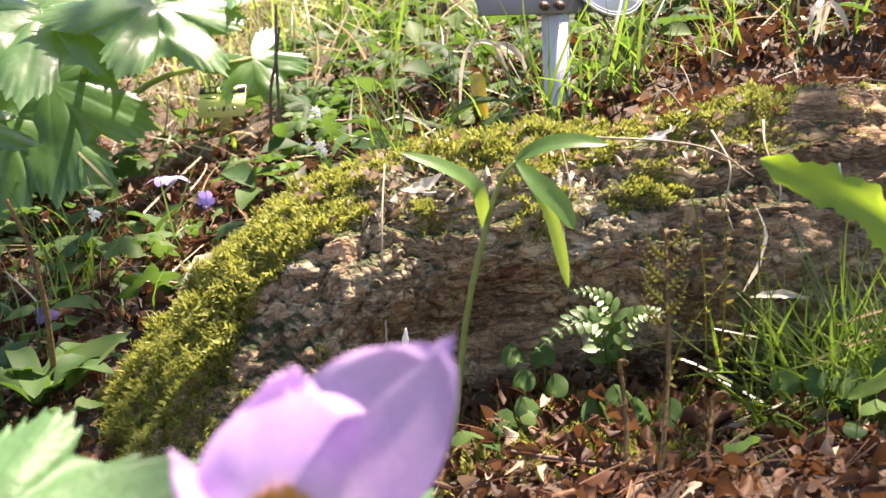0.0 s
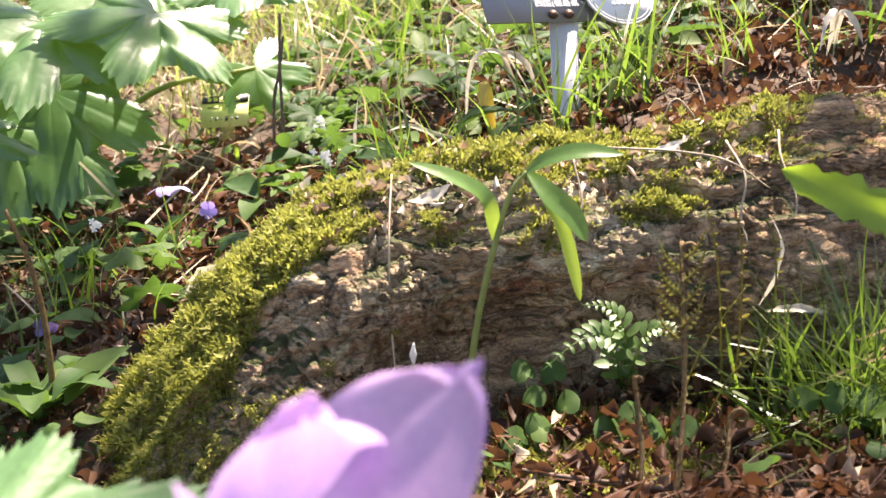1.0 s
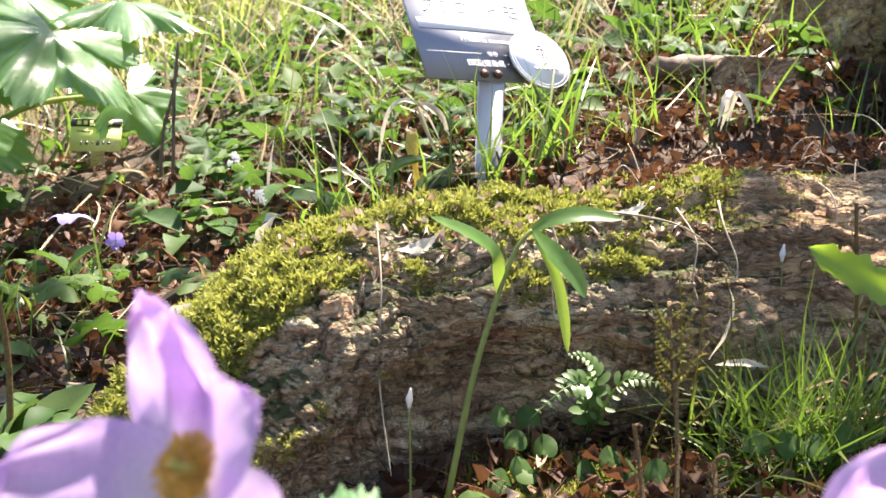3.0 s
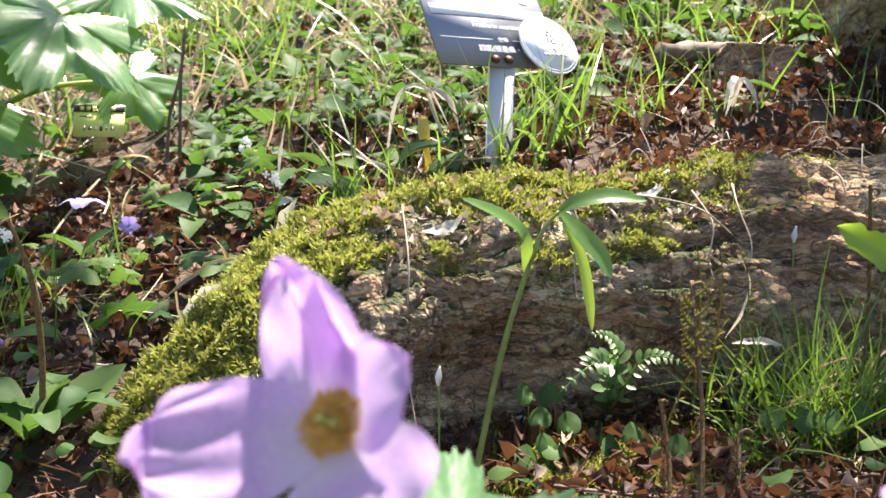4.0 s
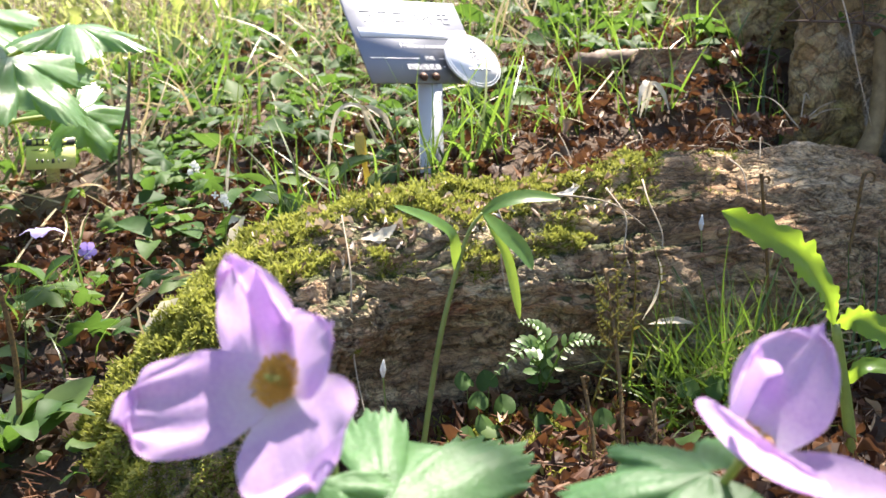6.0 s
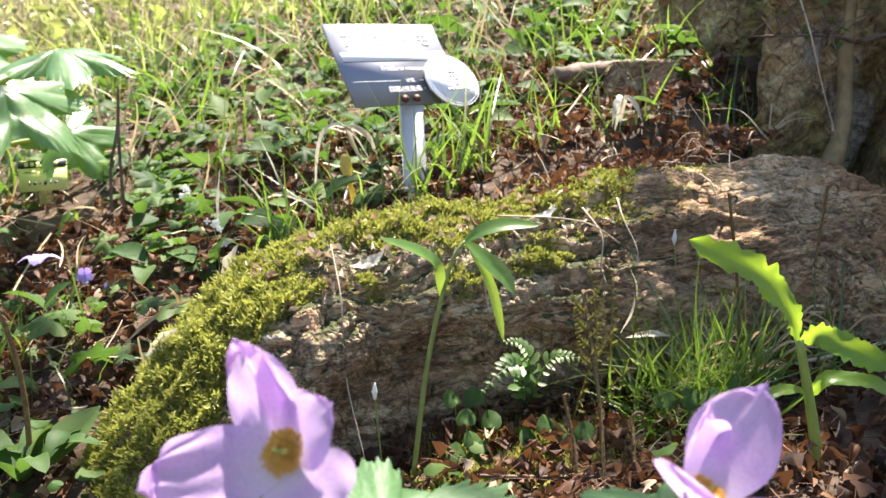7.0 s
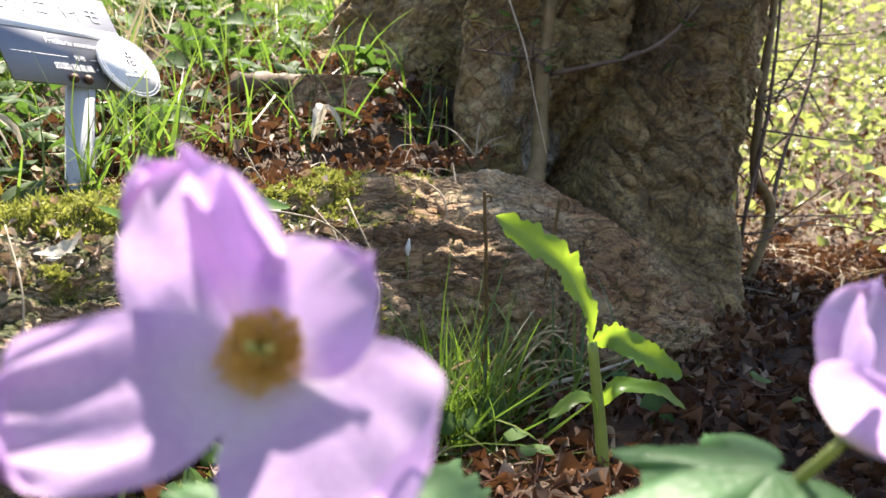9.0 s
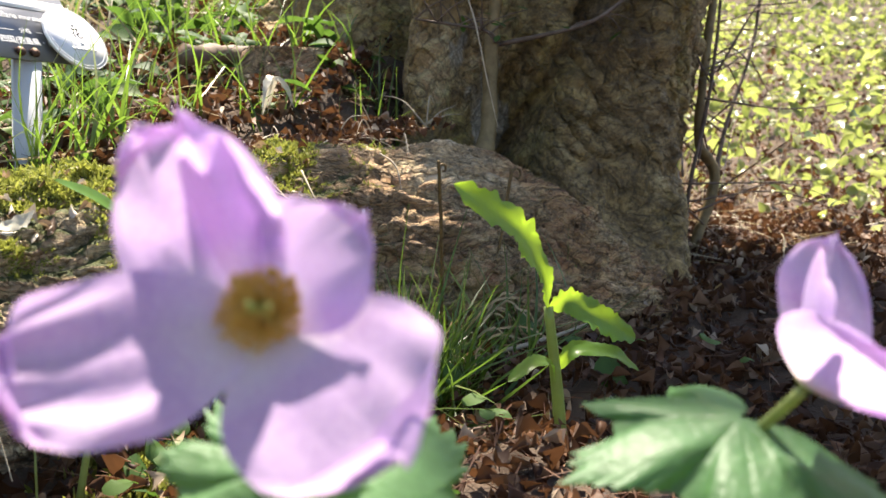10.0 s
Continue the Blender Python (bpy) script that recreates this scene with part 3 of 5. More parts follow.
# limbs and a thin spring treetop high above, unseen, added to cast shade
# clumps 2 and 3 hang where they shade the ground left and right
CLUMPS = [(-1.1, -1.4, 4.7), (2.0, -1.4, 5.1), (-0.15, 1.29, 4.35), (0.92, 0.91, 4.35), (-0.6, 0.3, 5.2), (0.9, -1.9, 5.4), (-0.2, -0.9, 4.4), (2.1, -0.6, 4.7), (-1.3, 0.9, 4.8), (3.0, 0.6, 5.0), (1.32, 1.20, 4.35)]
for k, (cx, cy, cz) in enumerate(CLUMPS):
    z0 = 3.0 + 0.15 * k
    # slender limbs at 2, 3 and 10 keep their shadows faint
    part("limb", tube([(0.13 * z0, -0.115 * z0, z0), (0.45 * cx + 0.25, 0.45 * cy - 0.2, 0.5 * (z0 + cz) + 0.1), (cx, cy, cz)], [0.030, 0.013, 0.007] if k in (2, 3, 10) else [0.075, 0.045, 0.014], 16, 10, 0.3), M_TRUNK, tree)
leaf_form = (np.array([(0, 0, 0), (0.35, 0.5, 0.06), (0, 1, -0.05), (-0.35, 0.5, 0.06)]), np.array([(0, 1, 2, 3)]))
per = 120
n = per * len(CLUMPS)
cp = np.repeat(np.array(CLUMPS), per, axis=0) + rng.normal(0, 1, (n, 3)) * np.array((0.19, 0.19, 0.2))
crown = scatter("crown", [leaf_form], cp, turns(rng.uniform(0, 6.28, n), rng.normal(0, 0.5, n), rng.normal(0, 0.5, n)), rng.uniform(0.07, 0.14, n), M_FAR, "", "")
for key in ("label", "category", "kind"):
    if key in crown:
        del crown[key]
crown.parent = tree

# ---- moss on the root ----
tuft = []
for k in range(5):
    h, b = 1.0, 0.35 * (k - 2)
    v = [(-0.13, 0, 0), (0.13, 0, 0), (0.17, b * 0.3, 0.5), (-0.17, b * 0.3, 0.5), (0.02, b, h), (-0.02, b, h)]
    tuft.append((np.array(v, float), np.array([(0, 1, 2, 3), (3, 2, 4, 5)])))
mp, mm, ms = [], [], []
ROOT_S = np.linspace(0, 1, 241)
ROOT_X = [q.x for q in ROOT_LINE]
random.seed(3)
while len(mp) < 240000:
    s = random.random() * 0.80
    a = random.uniform(-3.0 if s < 0.3 else -1.5, 2.0)
    x = float(np.interp(s, ROOT_S, ROOT_X))
    patch_n = noise.fractal(Vector((x * 22, a * 2.4, 11)), 0.8, 2.0, 4)
    fine_n = noise.fractal(Vector((x * 70, a * 8, 3)), 0.7, 2.0, 3)
    reach = float(np.interp(x, [-0.30, -0.12, -0.04, 0.05, 0.12, 0.22, 0.30, 0.45], [2.0, 1.45, 0.72, 0.95, 0.85, 0.78, 0.55, 0.0]))
    cover = 1.3 * (reach - a) + 0.75 * patch_n + 0.35 * fine_n
    # bare bark: a broad pale scar, and worn places on the back
    cover -= 2.6 * math.exp(-((x + 0.118) / 0.045) ** 4 - ((a - 0.98) / 0.26) ** 4)
    cover -= 1.2 * math.exp(-((x + 0.035) / 0.03) ** 2 - ((a - 0.35) / 0.18) ** 2)
    cover += 0.8 * math.exp(-((x - 0.155) / 0.05) ** 2 - ((a - 0.95) / 0.14) ** 2)
    cover -= 0.25 if x > 0.12 and a < 0.25 and patch_n > 0.1 else 0.0
    if x < -0.10 and a > 0.75:
        cover -= 0.12
    if cover < random.uniform(0.1, 0.5):
        continue
    q, nrm = root_surface(s, a)
    thick = max(0.0, min(1.0, cover * 0.8))
    cushion = 0.5 + noise.fractal(Vector(q) * 55, 0.8, 2.0, 2)
    up = (nrm + Vector((random.gauss(0, 0.75), random.gauss(0, 0.75), random.gauss(0.1, 0.6)))).normalized()
    x_ = up.orthogonal().normalized()
    x_ = Matrix.Rotation(random.uniform(0, 6.28), 3, up) @ x_
    mp.append(q + nrm * (0.013 * thick * max(0.0, cushion) * random.random() - 0.001))
    mm.append(np.array(Matrix((x_, up.cross(x_), up)).transposed()))
    ms.append(random.uniform(0.0026, 0.0060) * (0.65 + 0.6 * thick))
scatter("moss", tuft, np.array([tuple(p) for p in mp]), np.array(mm), np.array(ms), M_MOSS, "cushions of bright green moss along the root", "moss")


# ---- leaf litter, grass and low plants ----
def dead_leaf(k):
    """A crumpled dead leaf with a ragged outline, one unit long."""
    r = random.Random(k)
    rows, cols_ = 6, 4
    v = []
    bend, curl, skew, twist = r.uniform(-0.9, 1.0), r.uniform(0.6, 3.2) * r.choice((1, 1, -1)), r.uniform(-0.3, 0.3), r.uniform(-1.2, 1.2)
    wide = r.uniform(0.13, 0.32)
    for i in range(rows):
        s = i / (rows - 1)
        w = wide * (0.05, 0.75, 1.0, 0.9, 0.55, 0.03)[i]
        left, right_ = r.uniform(0.82, 1.12), r.uniform(0.82, 1.12)
        for j in range(cols_):
            q = 2 * j / (cols_ - 1) - 1
            x = w * q * (left if q < 0 else right_)
            z = curl * x * x / max(wide, 0.2) + twist * (s - 0.5) * x + r.uniform(-0.045, 0.045)
            v.append((x + skew * s * s, (s - 0.5) * (1 - 0.15 * abs(bend)), bend * (s - 0.5) ** 2 + z))
    return np.array(v), np.array(grid_faces(rows, cols_))


DEAD = [dead_leaf(k) for k in range(22)]


def patch(n, x0, x1, y0, y1, keep=None):
    x, y = rng.uniform(x0, x1, n), rng.uniform(y0, y1, n)
    if keep is not None:
        sel = keep(x, y)
        x, y = x[sel], y[sel]
    return x, y


def off_root(x, y):
    line = np.array([tuple(p) for p in ROOT_LINE[::6] if p.z > 0.14])
    d = np.sqrt(((x[:, None] - line[None, :, 0]) ** 2 + (y[:, None] - line[None, :, 1]) ** 2)).min(1)
    tree_d = np.hypot(x - 0.90, y - 1.35)
    return (d > 0.085) & (tree_d > 0.33)


def lay(name, forms, x, y, lift, tilt, size, mat, label, category):
    n = len(x)
    z = height(x, y) + rng.uniform(lift[0], lift[1], n)
    scatter(name, forms, np.stack([x, y, z], -1), turns(rng.uniform(0, 6.283, n), rng.normal(0, tilt, n), rng.normal(0, tilt, n)), rng.uniform(size[0], size[1], n), mat, label, category)


x1, y1 = patch(26000, -1.0, 1.7, 0.25, 1.5, off_root)
x2, y2 = patch(17000, -1.6, 4.5, 1.0, 4.2, lambda x, y: off_root(x, y) & ((y > 1.4) | (x > 1.5)))
lay("leaf_litter", DEAD, np.concatenate([x1, x2]), np.concatenate([y1, y2]), (0.002, 0.024), 0.6, (0.007, 0.026), M_LITTER, "brown curled dead leaves covering the forest floor", "leaf litter")


# needles and thin dead stalks
def dead_stalk(k):
    r = random.Random(k)
    a, b, v = r.uniform(-0.2, 0.2), r.uniform(-0.15, 0.25), []
    for i in range(6):
        s = i / 5 - 0.5
        v += [(-0.008 + a * s * s, s, b * (0.25 - s * s)), (0.008 + a * s * s, s, b * (0.25 - s * s) + 0.006)]
    return np.array(v), np.array([(2 * i, 2 * i + 1, 2 * i + 3, 2 * i + 2) for i in range(5)])


STALKS = [dead_stalk(k) for k in range(8)]
x1, y1 = patch(14000, -0.9, 1.6, 0.3, 2.0, off_root)
lay("dead_stalks", STALKS, x1, y1, (0.002, 0.020), 0.25, (0.02, 0.075), M_NEEDLE, "thin reddish needles and dead stalks strewn on the ground", "dead stalks")
x1, y1 = patch(1100, -0.9, 1.8, 0.9, 2.6, off_root)
lay("straw", STALKS, x1, y1, (0.006, 0.03), 0.3, (0.05, 0.16), M_DRYGRASS, "pale straw lying among the dead leaves", "straw")


def grass_blade(bend, lean, w=0.014):
    v = []
    for i in range(6):
        s = i / 5
        out = lean * s + bend * s * s
        ww = w * (1 - s ** 1.6) + 0.001
        v += [(-ww, out, s * (1 - 0.35 * bend * s)), (ww, out, s * (1 - 0.35 * bend * s))]
    return np.array(v), np.array([(2 * i, 2 * i + 1, 2 * i + 3, 2 * i + 2) for i in range(5)])


BLADES = [grass_blade(b, l, w) for b in (0.1, 0.4, 0.8, 1.1) for l, w in ((0.05, 0.011), (0.25, 0.016))]


def tufted(centres, per, spread):
    c = np.repeat(centres, per, axis=0)
    return c + rng.normal(0, spread, c.shape)


def grass(name, centres, per, spread, size, mat, label, tilt=0.3, category="grass"):
    c = tufted(np.array(centres, float), per, spread)
    n = len(c)
    z = height(c[:, 0], c[:, 1]) - 0.004
    scatter(name, BLADES, np.stack([c[:, 0], c[:, 1], z], -1), turns(rng.uniform(0, 6.283, n), rng.normal(0, tilt * 0.5, n), rng.normal(0, tilt, n)), rng.uniform(size[0], size[1], n), mat, label, category)


def broad_leaf(k):
    r = random.Random(100 + k)
    v = []
    droop, w0 = r.uniform(0.1, 0.6), r.uniform(0.22, 0.36)
    for i in range(6):
        s = i / 5
        w = w0 * (0.08, 0.75, 1.0, 0.85, 0.5, 0.03)[i]
        for j in range(3):
            q = j - 1
            v.append((w * q, s, 0.35 * s - droop * s * s + 0.12 * abs(q) * w / w0))
    return np.array(v), np.array(grid_faces(6, 3))


BROAD = [broad_leaf(k) for k in range(8)]


def heart_leaf(k):
    r = random.Random(200 + k)
    v, f = [(0, 0.05, 0.0)], []
    m = 16
    for ring in (0.5, 1.0):
        for j in range(m + 1):
            a = 2 * math.pi * j / m
            rad = ring * 0.5 * (1 - 0.45 * math.exp(-((a - math.pi) / 0.45) ** 2))
            v.append((rad * math.sin(a), rad * math.cos(a) * 1.05 + 0.05, (0.10 - 0.28 * ring * ring * abs(math.sin(a)) + r.uniform(-0.02, 0.02)) * ring))
    for j in range(m):
        f.append((0, 1 + j, 2 + j, 0))
        f.append((1 + j, m + 2 + j, m + 3 + j, 2 + j))
    return np.array(v), np.array(f)


def heart_quads(k):
    v, f = heart_leaf(k)
    v = np.concatenate([v, v[:1]])
    return v, np.array([(len(v) - 1 if i == 3 and q[3] == 0 else c) if i == 3 else c for q in f for i, c in enumerate(q)]).reshape(-1, 4)


HEART = [heart_quads(k) for k in range(5)]



def lobed_leaf(k):
    r = random.Random(300 + k)
    m = 20
    v, f = [(0, 0, 0), (0, 0, 0)], []
    for ring in (0.55, 1.0):
        for j in range(m + 1):
            u = j / m
            a = radians(290) * (u - 0.5)
            lobe = 1 - 0.5 * abs(2 * ((u * 5) % 1.0) - 1) ** 1.3 * ring
            v.append((0.6 * ring * lobe * math.sin(a), 0.6 * ring * lobe * math.cos(a), 0.08 * ring - 0.22 * ring * ring + r.uniform(-0.03, 0.03) * ring))
    for j in range(m):
        f.append((0, 2 + j, 3 + j, 1))
        f.append((2 + j, m + 3 + j, m + 4 + j, 3 + j))
    return np.array(v), np.array(f)


LOBED = [lobed_leaf(k) for k in range(5)]

def open_ground(x, y):
    """Free ground, kept clear round the little yellow label."""
    return off_root(x, y) & (((x + 0.31) / 0.10) ** 2 + ((y - 1.50) / 0.22) ** 2 > 1)


# rough grass on the shelf behind the root
x1, y1 = patch(120, -0.10, 0.75, 1.12, 2.0, open_ground)
grass("grass", np.stack([x1, y1], -1), 8, 0.016, (0.05, 0.14), M_GRASS, "thin green grass among dead leaves on the shelf")
x1, y1 = patch(520, -1.6, 3.5, 2.1, 4.5, open_ground)
x2, y2 = patch(150, -1.0, 1.3, 1.8, 3.2, open_ground)
grass("grass", np.stack([x2, y2], -1), 9, 0.03, (0.08, 0.22), M_GRASS, "lush sunlit grass up the slope", 0.6)
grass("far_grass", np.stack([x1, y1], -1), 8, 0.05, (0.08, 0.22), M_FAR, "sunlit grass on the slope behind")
x1, y1 = patch(420, -1.2, 2.2, 1.45, 3.4, open_ground)
grass("dry_grass", np.stack([x1, y1], -1), 5, 0.05, (0.05, 0.20), M_DRYGRASS, "straw-coloured dry grass blades", 1.0)
x1, y1 = patch(50, -0.75, -0.30, 0.75, 1.3, open_ground)
grass("grass", np.stack([x1, y1], -1), 6, 0.02, (0.05, 0.13), M_GRASS, "green grass in the shade beside the root")

x1, y1 = patch(190, -0.9, -0.13, 0.75, 1.75, open_ground)
x2, y2 = patch(620, -0.3, 1.0, 1.15, 2.6, open_ground)
lay("low_herbs", BROAD, np.concatenate([x1, x2]), np.concatenate([y1, y2]), (0.0, 0.045), 0.35, (0.025, 0.07), M_LEAF, "low green herbs with small oval leaves", "herbs")
x1, y1 = patch(170, -0.95, -0.12, 0.8, 1.75, open_ground)
x2, y2 = patch(330, -0.40, 0.7, 1.25, 2.6, open_ground)
lay("lobed_herbs", LOBED, np.concatenate([x1, x2]), np.concatenate([y1, y2]), (0.01, 0.06), 0.3, (0.03, 0.065), M_LEAF, "low herbs with lobed green leaves", "herbs")
x1, y1 = patch(420, -0.95, -0.15, 0.7, 1.7, open_ground)
x2, y2 = patch(24, -0.02, 0.55, 0.55, 0.84, open_ground)
lay("violet_leaves", HEART, np.concatenate([x1, x2]), np.concatenate([y1, y2]), (0.012, 0.04), 0.3, (0.012, 0.025), M_LEAF, "small heart-shaped violet leaves near the ground", "herbs")
# undergrowth far off, its sunlit brightness painted into the leaf colour
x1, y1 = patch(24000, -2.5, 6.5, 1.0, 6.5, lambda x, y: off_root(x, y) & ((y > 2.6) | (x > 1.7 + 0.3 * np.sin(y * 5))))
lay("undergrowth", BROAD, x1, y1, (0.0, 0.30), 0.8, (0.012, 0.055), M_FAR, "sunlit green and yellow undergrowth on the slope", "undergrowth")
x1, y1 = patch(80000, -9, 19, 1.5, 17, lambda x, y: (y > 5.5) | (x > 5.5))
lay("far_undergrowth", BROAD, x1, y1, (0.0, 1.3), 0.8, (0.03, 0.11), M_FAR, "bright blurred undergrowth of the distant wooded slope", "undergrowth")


# ---- plant sign ----
def lettering(text, size, mat, parent, x, y, z=0.0026, align="CENTER", name="lettering"):
    cu = bpy.data.curves.new(name, "FONT")
    cu.body, cu.size, cu.align_x, cu.align_y, cu.extrude, cu.resolution_u = text, size, align, "CENTER", 0.0001, 3
    tmp = bpy.data.objects.new(name, cu)
    scene.collection.objects.link(tmp)
    me = bpy.data.meshes.new_from_object(tmp.evaluated_get(bpy.context.evaluated_depsgraph_get()))
    bpy.data.objects.remove(tmp)
    me.materials.clear()
    me.materials.append(mat)
    ob = new(name, me)
    ob.parent = parent
    ob.location = (x, y, z)
    return ob


def bar(w, h, mat, parent, x, y, z=0.0024, name="printed_bar"):
    ob = part(name, slab(w, h, 0.0004, 0.0001), mat, parent)
    ob.location = (x, y, z)
    return ob


def plant_sign():
    """A dark plate, tilted back on a flat grey post, with a round tag on its lower corner."""
    base = Vector((0.119, 1.190, 0.33))
    sign = empty("plant_sign", Matrix.Translation(base), "dark grey plant sign with white print on a flat grey post", "sign")
    part("post", slab(0.029, 0.010, 0.25, 0.0015), M_POST, sign).location = (0, 0.0, 0.043)
    eu, ev = Vector((0.939, 0.342, -0.031)).normalized(), Vector((-0.177, 0.559, 0.81))
    n = eu.cross(ev).normalized()
    ev = n.cross(eu)
    W, H = 0.170, 0.123
    mid = Vector((0.1071, 1.2127, 0.5459)) - base
    plate = part("plate", slab(W, H, 0.004, 0.001), M_PLATE, sign)
    plate.matrix_basis = Matrix.Translation(mid) @ Matrix((eu, ev, n)).transposed().to_4x4()
    lettering("アワコバイモ", 0.0225, M_INK, plate, 0.0, 0.034)
    bar(0.160, 0.013, M_INK, plate, 0.003, 0.010, name="white_stripe")
    lettering("Fritillaria muraiana", 0.0098, M_INK, plate, 0.010, -0.0085)
    bar(0.070, 0.0007, M_INK, plate, -0.040, -0.027)
    bar(0.055, 0.0007, M_INK, plate, 0.052, -0.027)
    lettering("分布", 0.0075, M_INK, plate, 0.010, -0.027)
    lettering("四国(徳島県・高知県)", 0.0095, M_INK, plate, 0.018, -0.040)
    # round tag, held off the plate
    bm = bmesh.new()
    bmesh.ops.create_cone(bm, cap_ends=True, segments=56, radius1=0.0395, radius2=0.0395, depth=0.004)
    bmesh.ops.bevel(bm, geom=[e for e in bm.edges if len(e.link_faces) == 2 and e.calc_face_angle(0) > 1], offset=0.0008, segments=2, affect="EDGES")
    tag = part("round_tag", bm, M_INK, sign, "round white tag with a fine dark rim")
    tag.matrix_basis = plate.matrix_basis @ Matrix.Translation((0.0688, -0.0337, 0.008))
    bm = bmesh.new()
    for r0, r1 in ((0.0352, 0.0360), (0.0388, 0.0397)):
        ring = [[bm.verts.new((r * math.cos(2 * math.pi * k / 56), r * math.sin(2 * math.pi * k / 56), 0)) for k in range(56)] for r in (r0, r1)]
        for k in range(56):
            bm.faces.new((ring[0][k], ring[0][(k + 1) % 56], ring[1][(k + 1) % 56], ring[1][k]))
    part("rim_line", bm, M_POST, tag).location = (0, 0, 0.0024)
    lettering("花", 0.015, M_BLACK, tag, 0.004, 0.006, 0.0023)
    for w, x, y in ((0.006, 0.004, 0.018), (0.005, 0.005, -0.006), (0.034, 0.004, -0.014)):
        k = max(1, round(w / 0.006))
        for i in range(k):
            bar(0.0042, 0.0042, M_POST, tag, x + (i - (k - 1) / 2) * 0.0058, y)
    for x in (-0.010, 0.008):
        bolt = part("bolt", joined(ball((0, 0, 0.002), 0.0055, 6, 10, 0.7)), M_BOLT, sign)
        bolt.matrix_basis = plate.matrix_basis @ Matrix.Translation((x - 0.002, -H / 2 + 0.006, 0.003))
    return sign


plant_sign()


def plant_label():
    base = Vector((-0.344, 1.68, float(height(-0.344, 1.68))))
    lab = empty("plant_label", Matrix.Translation(base) @ pose(0, 0, 0, 0, 0, -4), "small yellow plant label with a black heading on a stake", "label")
    part("stake", slab(0.020, 0.004, 0.085, 0.001), M_CARD, lab).location = (0, 0.008, 0.022)
    card = part("card", slab(0.072, 0.052, 0.0025, 0.001), M_CARD, lab)
    top = 0.394 - base.z
    card.matrix_basis = pose(0, 0, top, 60, 0, 0)
    bar(0.072, 0.012, M_BLACK, card, 0, 0.019, 0.0015, "heading")
    for k in range(6):
        bar(0.0058, 0.0065, M_CARD, card, -0.024 + 0.0088 * k, 0.019, 0.0022)
    bar(0.018, 0.0018, M_BLACK, card, -0.018, 0.006, 0.0015)
    for k in range(6):
        bar(0.0016 + 0.0026 * (k % 2), 0.008 - 0.002 * (k % 3), M_BLACK, card, -0.020 + 0.0078 * k, -0.013, 0.0015)
    return lab


plant_label()


# ---- lilac flowers ----
def petal(name, parent, angle, length, half, open_deg, cup=0.25, curl=0.0, ruffle=0.05, seed=0, skew=0.0, blunt=4.0, fold=0.0, roll=0.0):
    """One broad petal; open_deg is its tilt out of the flower's axis (90: flat), curl bends its tip back."""
    rows, cols_ = 30, 27
    verts, along = [], []
    tilt, bend = radians(open_deg), radians(curl)
    for i in range(rows):
        s = i / (rows - 1)
        w = half * (0.17 + 0.83 * math.sin(min(1.0, s / 0.62) * math.pi / 2) ** 0.9) * math.sqrt(max(0.0, 1 - max(0, (s - 0.42) / 0.58) ** blunt))
        for j in range(cols_):
            q = 2 * j / (cols_ - 1) - 1
            edge = 1 + 0.07 * noise.noise(Vector((q * 2.6, seed * 3.1, s * 1.5))) + 0.03 * noise.noise(Vector((q * 8.0, seed, 2)))
            out = length * s * (1 - 0.13 * q * q) * edge
            z = cup * w * q * q - fold * w * (math.sqrt(q * q + 0.01) - 0.1)
            z += ruffle * length * s * s * (noise.noise(Vector((q * 2.4, s * 2.2, seed * 1.7))) + 0.4 * q * q * math.sin(q * 9 + s * 7 + seed))
            z += 0.00012 * s * math.sin(q * 31 + 3 * noise.noise(Vector((s * 3, q, seed))))
            # rolled about its own length, more towards the tip
            turn = radians(roll) * min(1.0, s / 0.5)
            x, z = w * q * math.cos(turn) - z * math.sin(turn) + skew * length * s * s, w * q * math.sin(turn) + z * math.cos(turn)
            # tilt from the axis, bending along the length
            a = tilt + bend * s * 0.5
            verts.append((x, out * math.sin(a) - z * math.cos(a), out * math.cos(a) + z * math.sin(a)))
            along.append((s, 0.5 + 0.5 * q * (0.35 + 0.65 * s), 0.0, 1.0))
    rot = Matrix.Rotation(radians(angle - 90), 3, "Z")
    ob = part(name, ([rot @ Vector(v) for v in verts], grid_faces(rows, cols_)), M_PETAL, parent)
    layer = ob.data.color_attributes.new("along", "FLOAT_COLOR", "POINT")
    layer.data.foreach_set("color", np.array(along, np.float32).ravel())
    return ob


def stamens(parent, radius=0.0082, count=150):
    forms = []
    r = random.Random(5)
    for k in range(count):
        u = math.sqrt((k + 0.5) / count)
        a = k * 2.39996
        lean = 0.15 + 0.75 * u
        d = Vector((math.sin(lean) * math.cos(a), math.sin(lean) * math.sin(a), math.cos(lean)))
        ln = radius * r.uniform(0.85, 1.15)
        root_at = Vector((math.cos(a), math.sin(a), 0)) * 0.0022 * u + Vector((0, 0, 0.001))
        tip_at = root_at + d * ln
        forms.append(tube([root_at, tip_at], [0.00022, 0.00022], 2, 4))
        side = d.orthogonal().normalized()
        forms.append(tube([tip_at - d * 0.0008, tip_at + d * 0.0004 + side * 0.0003, tip_at + d * 0.0016], [0.0003, 0.00075, 0.0003], 4, 5))
    ob = part("stamen_boss", joined(*forms), M_ANTHER, parent, "dense ochre-yellow stamens")
    part("pistil", joined(tube([(0.0012, 0, 0.001), (0.0018, 0, 0.006), (0.0022, 0, 0.0105)], [0.0016, 0.002, 0.0008], 8, 8), tube([(-0.0012, 0, 0.001), (-0.0018, 0, 0.006), (-0.0022, 0, 0.0105)], [0.0016, 0.002, 0.0008], 8, 8)), M_PISTIL, parent)
    return ob


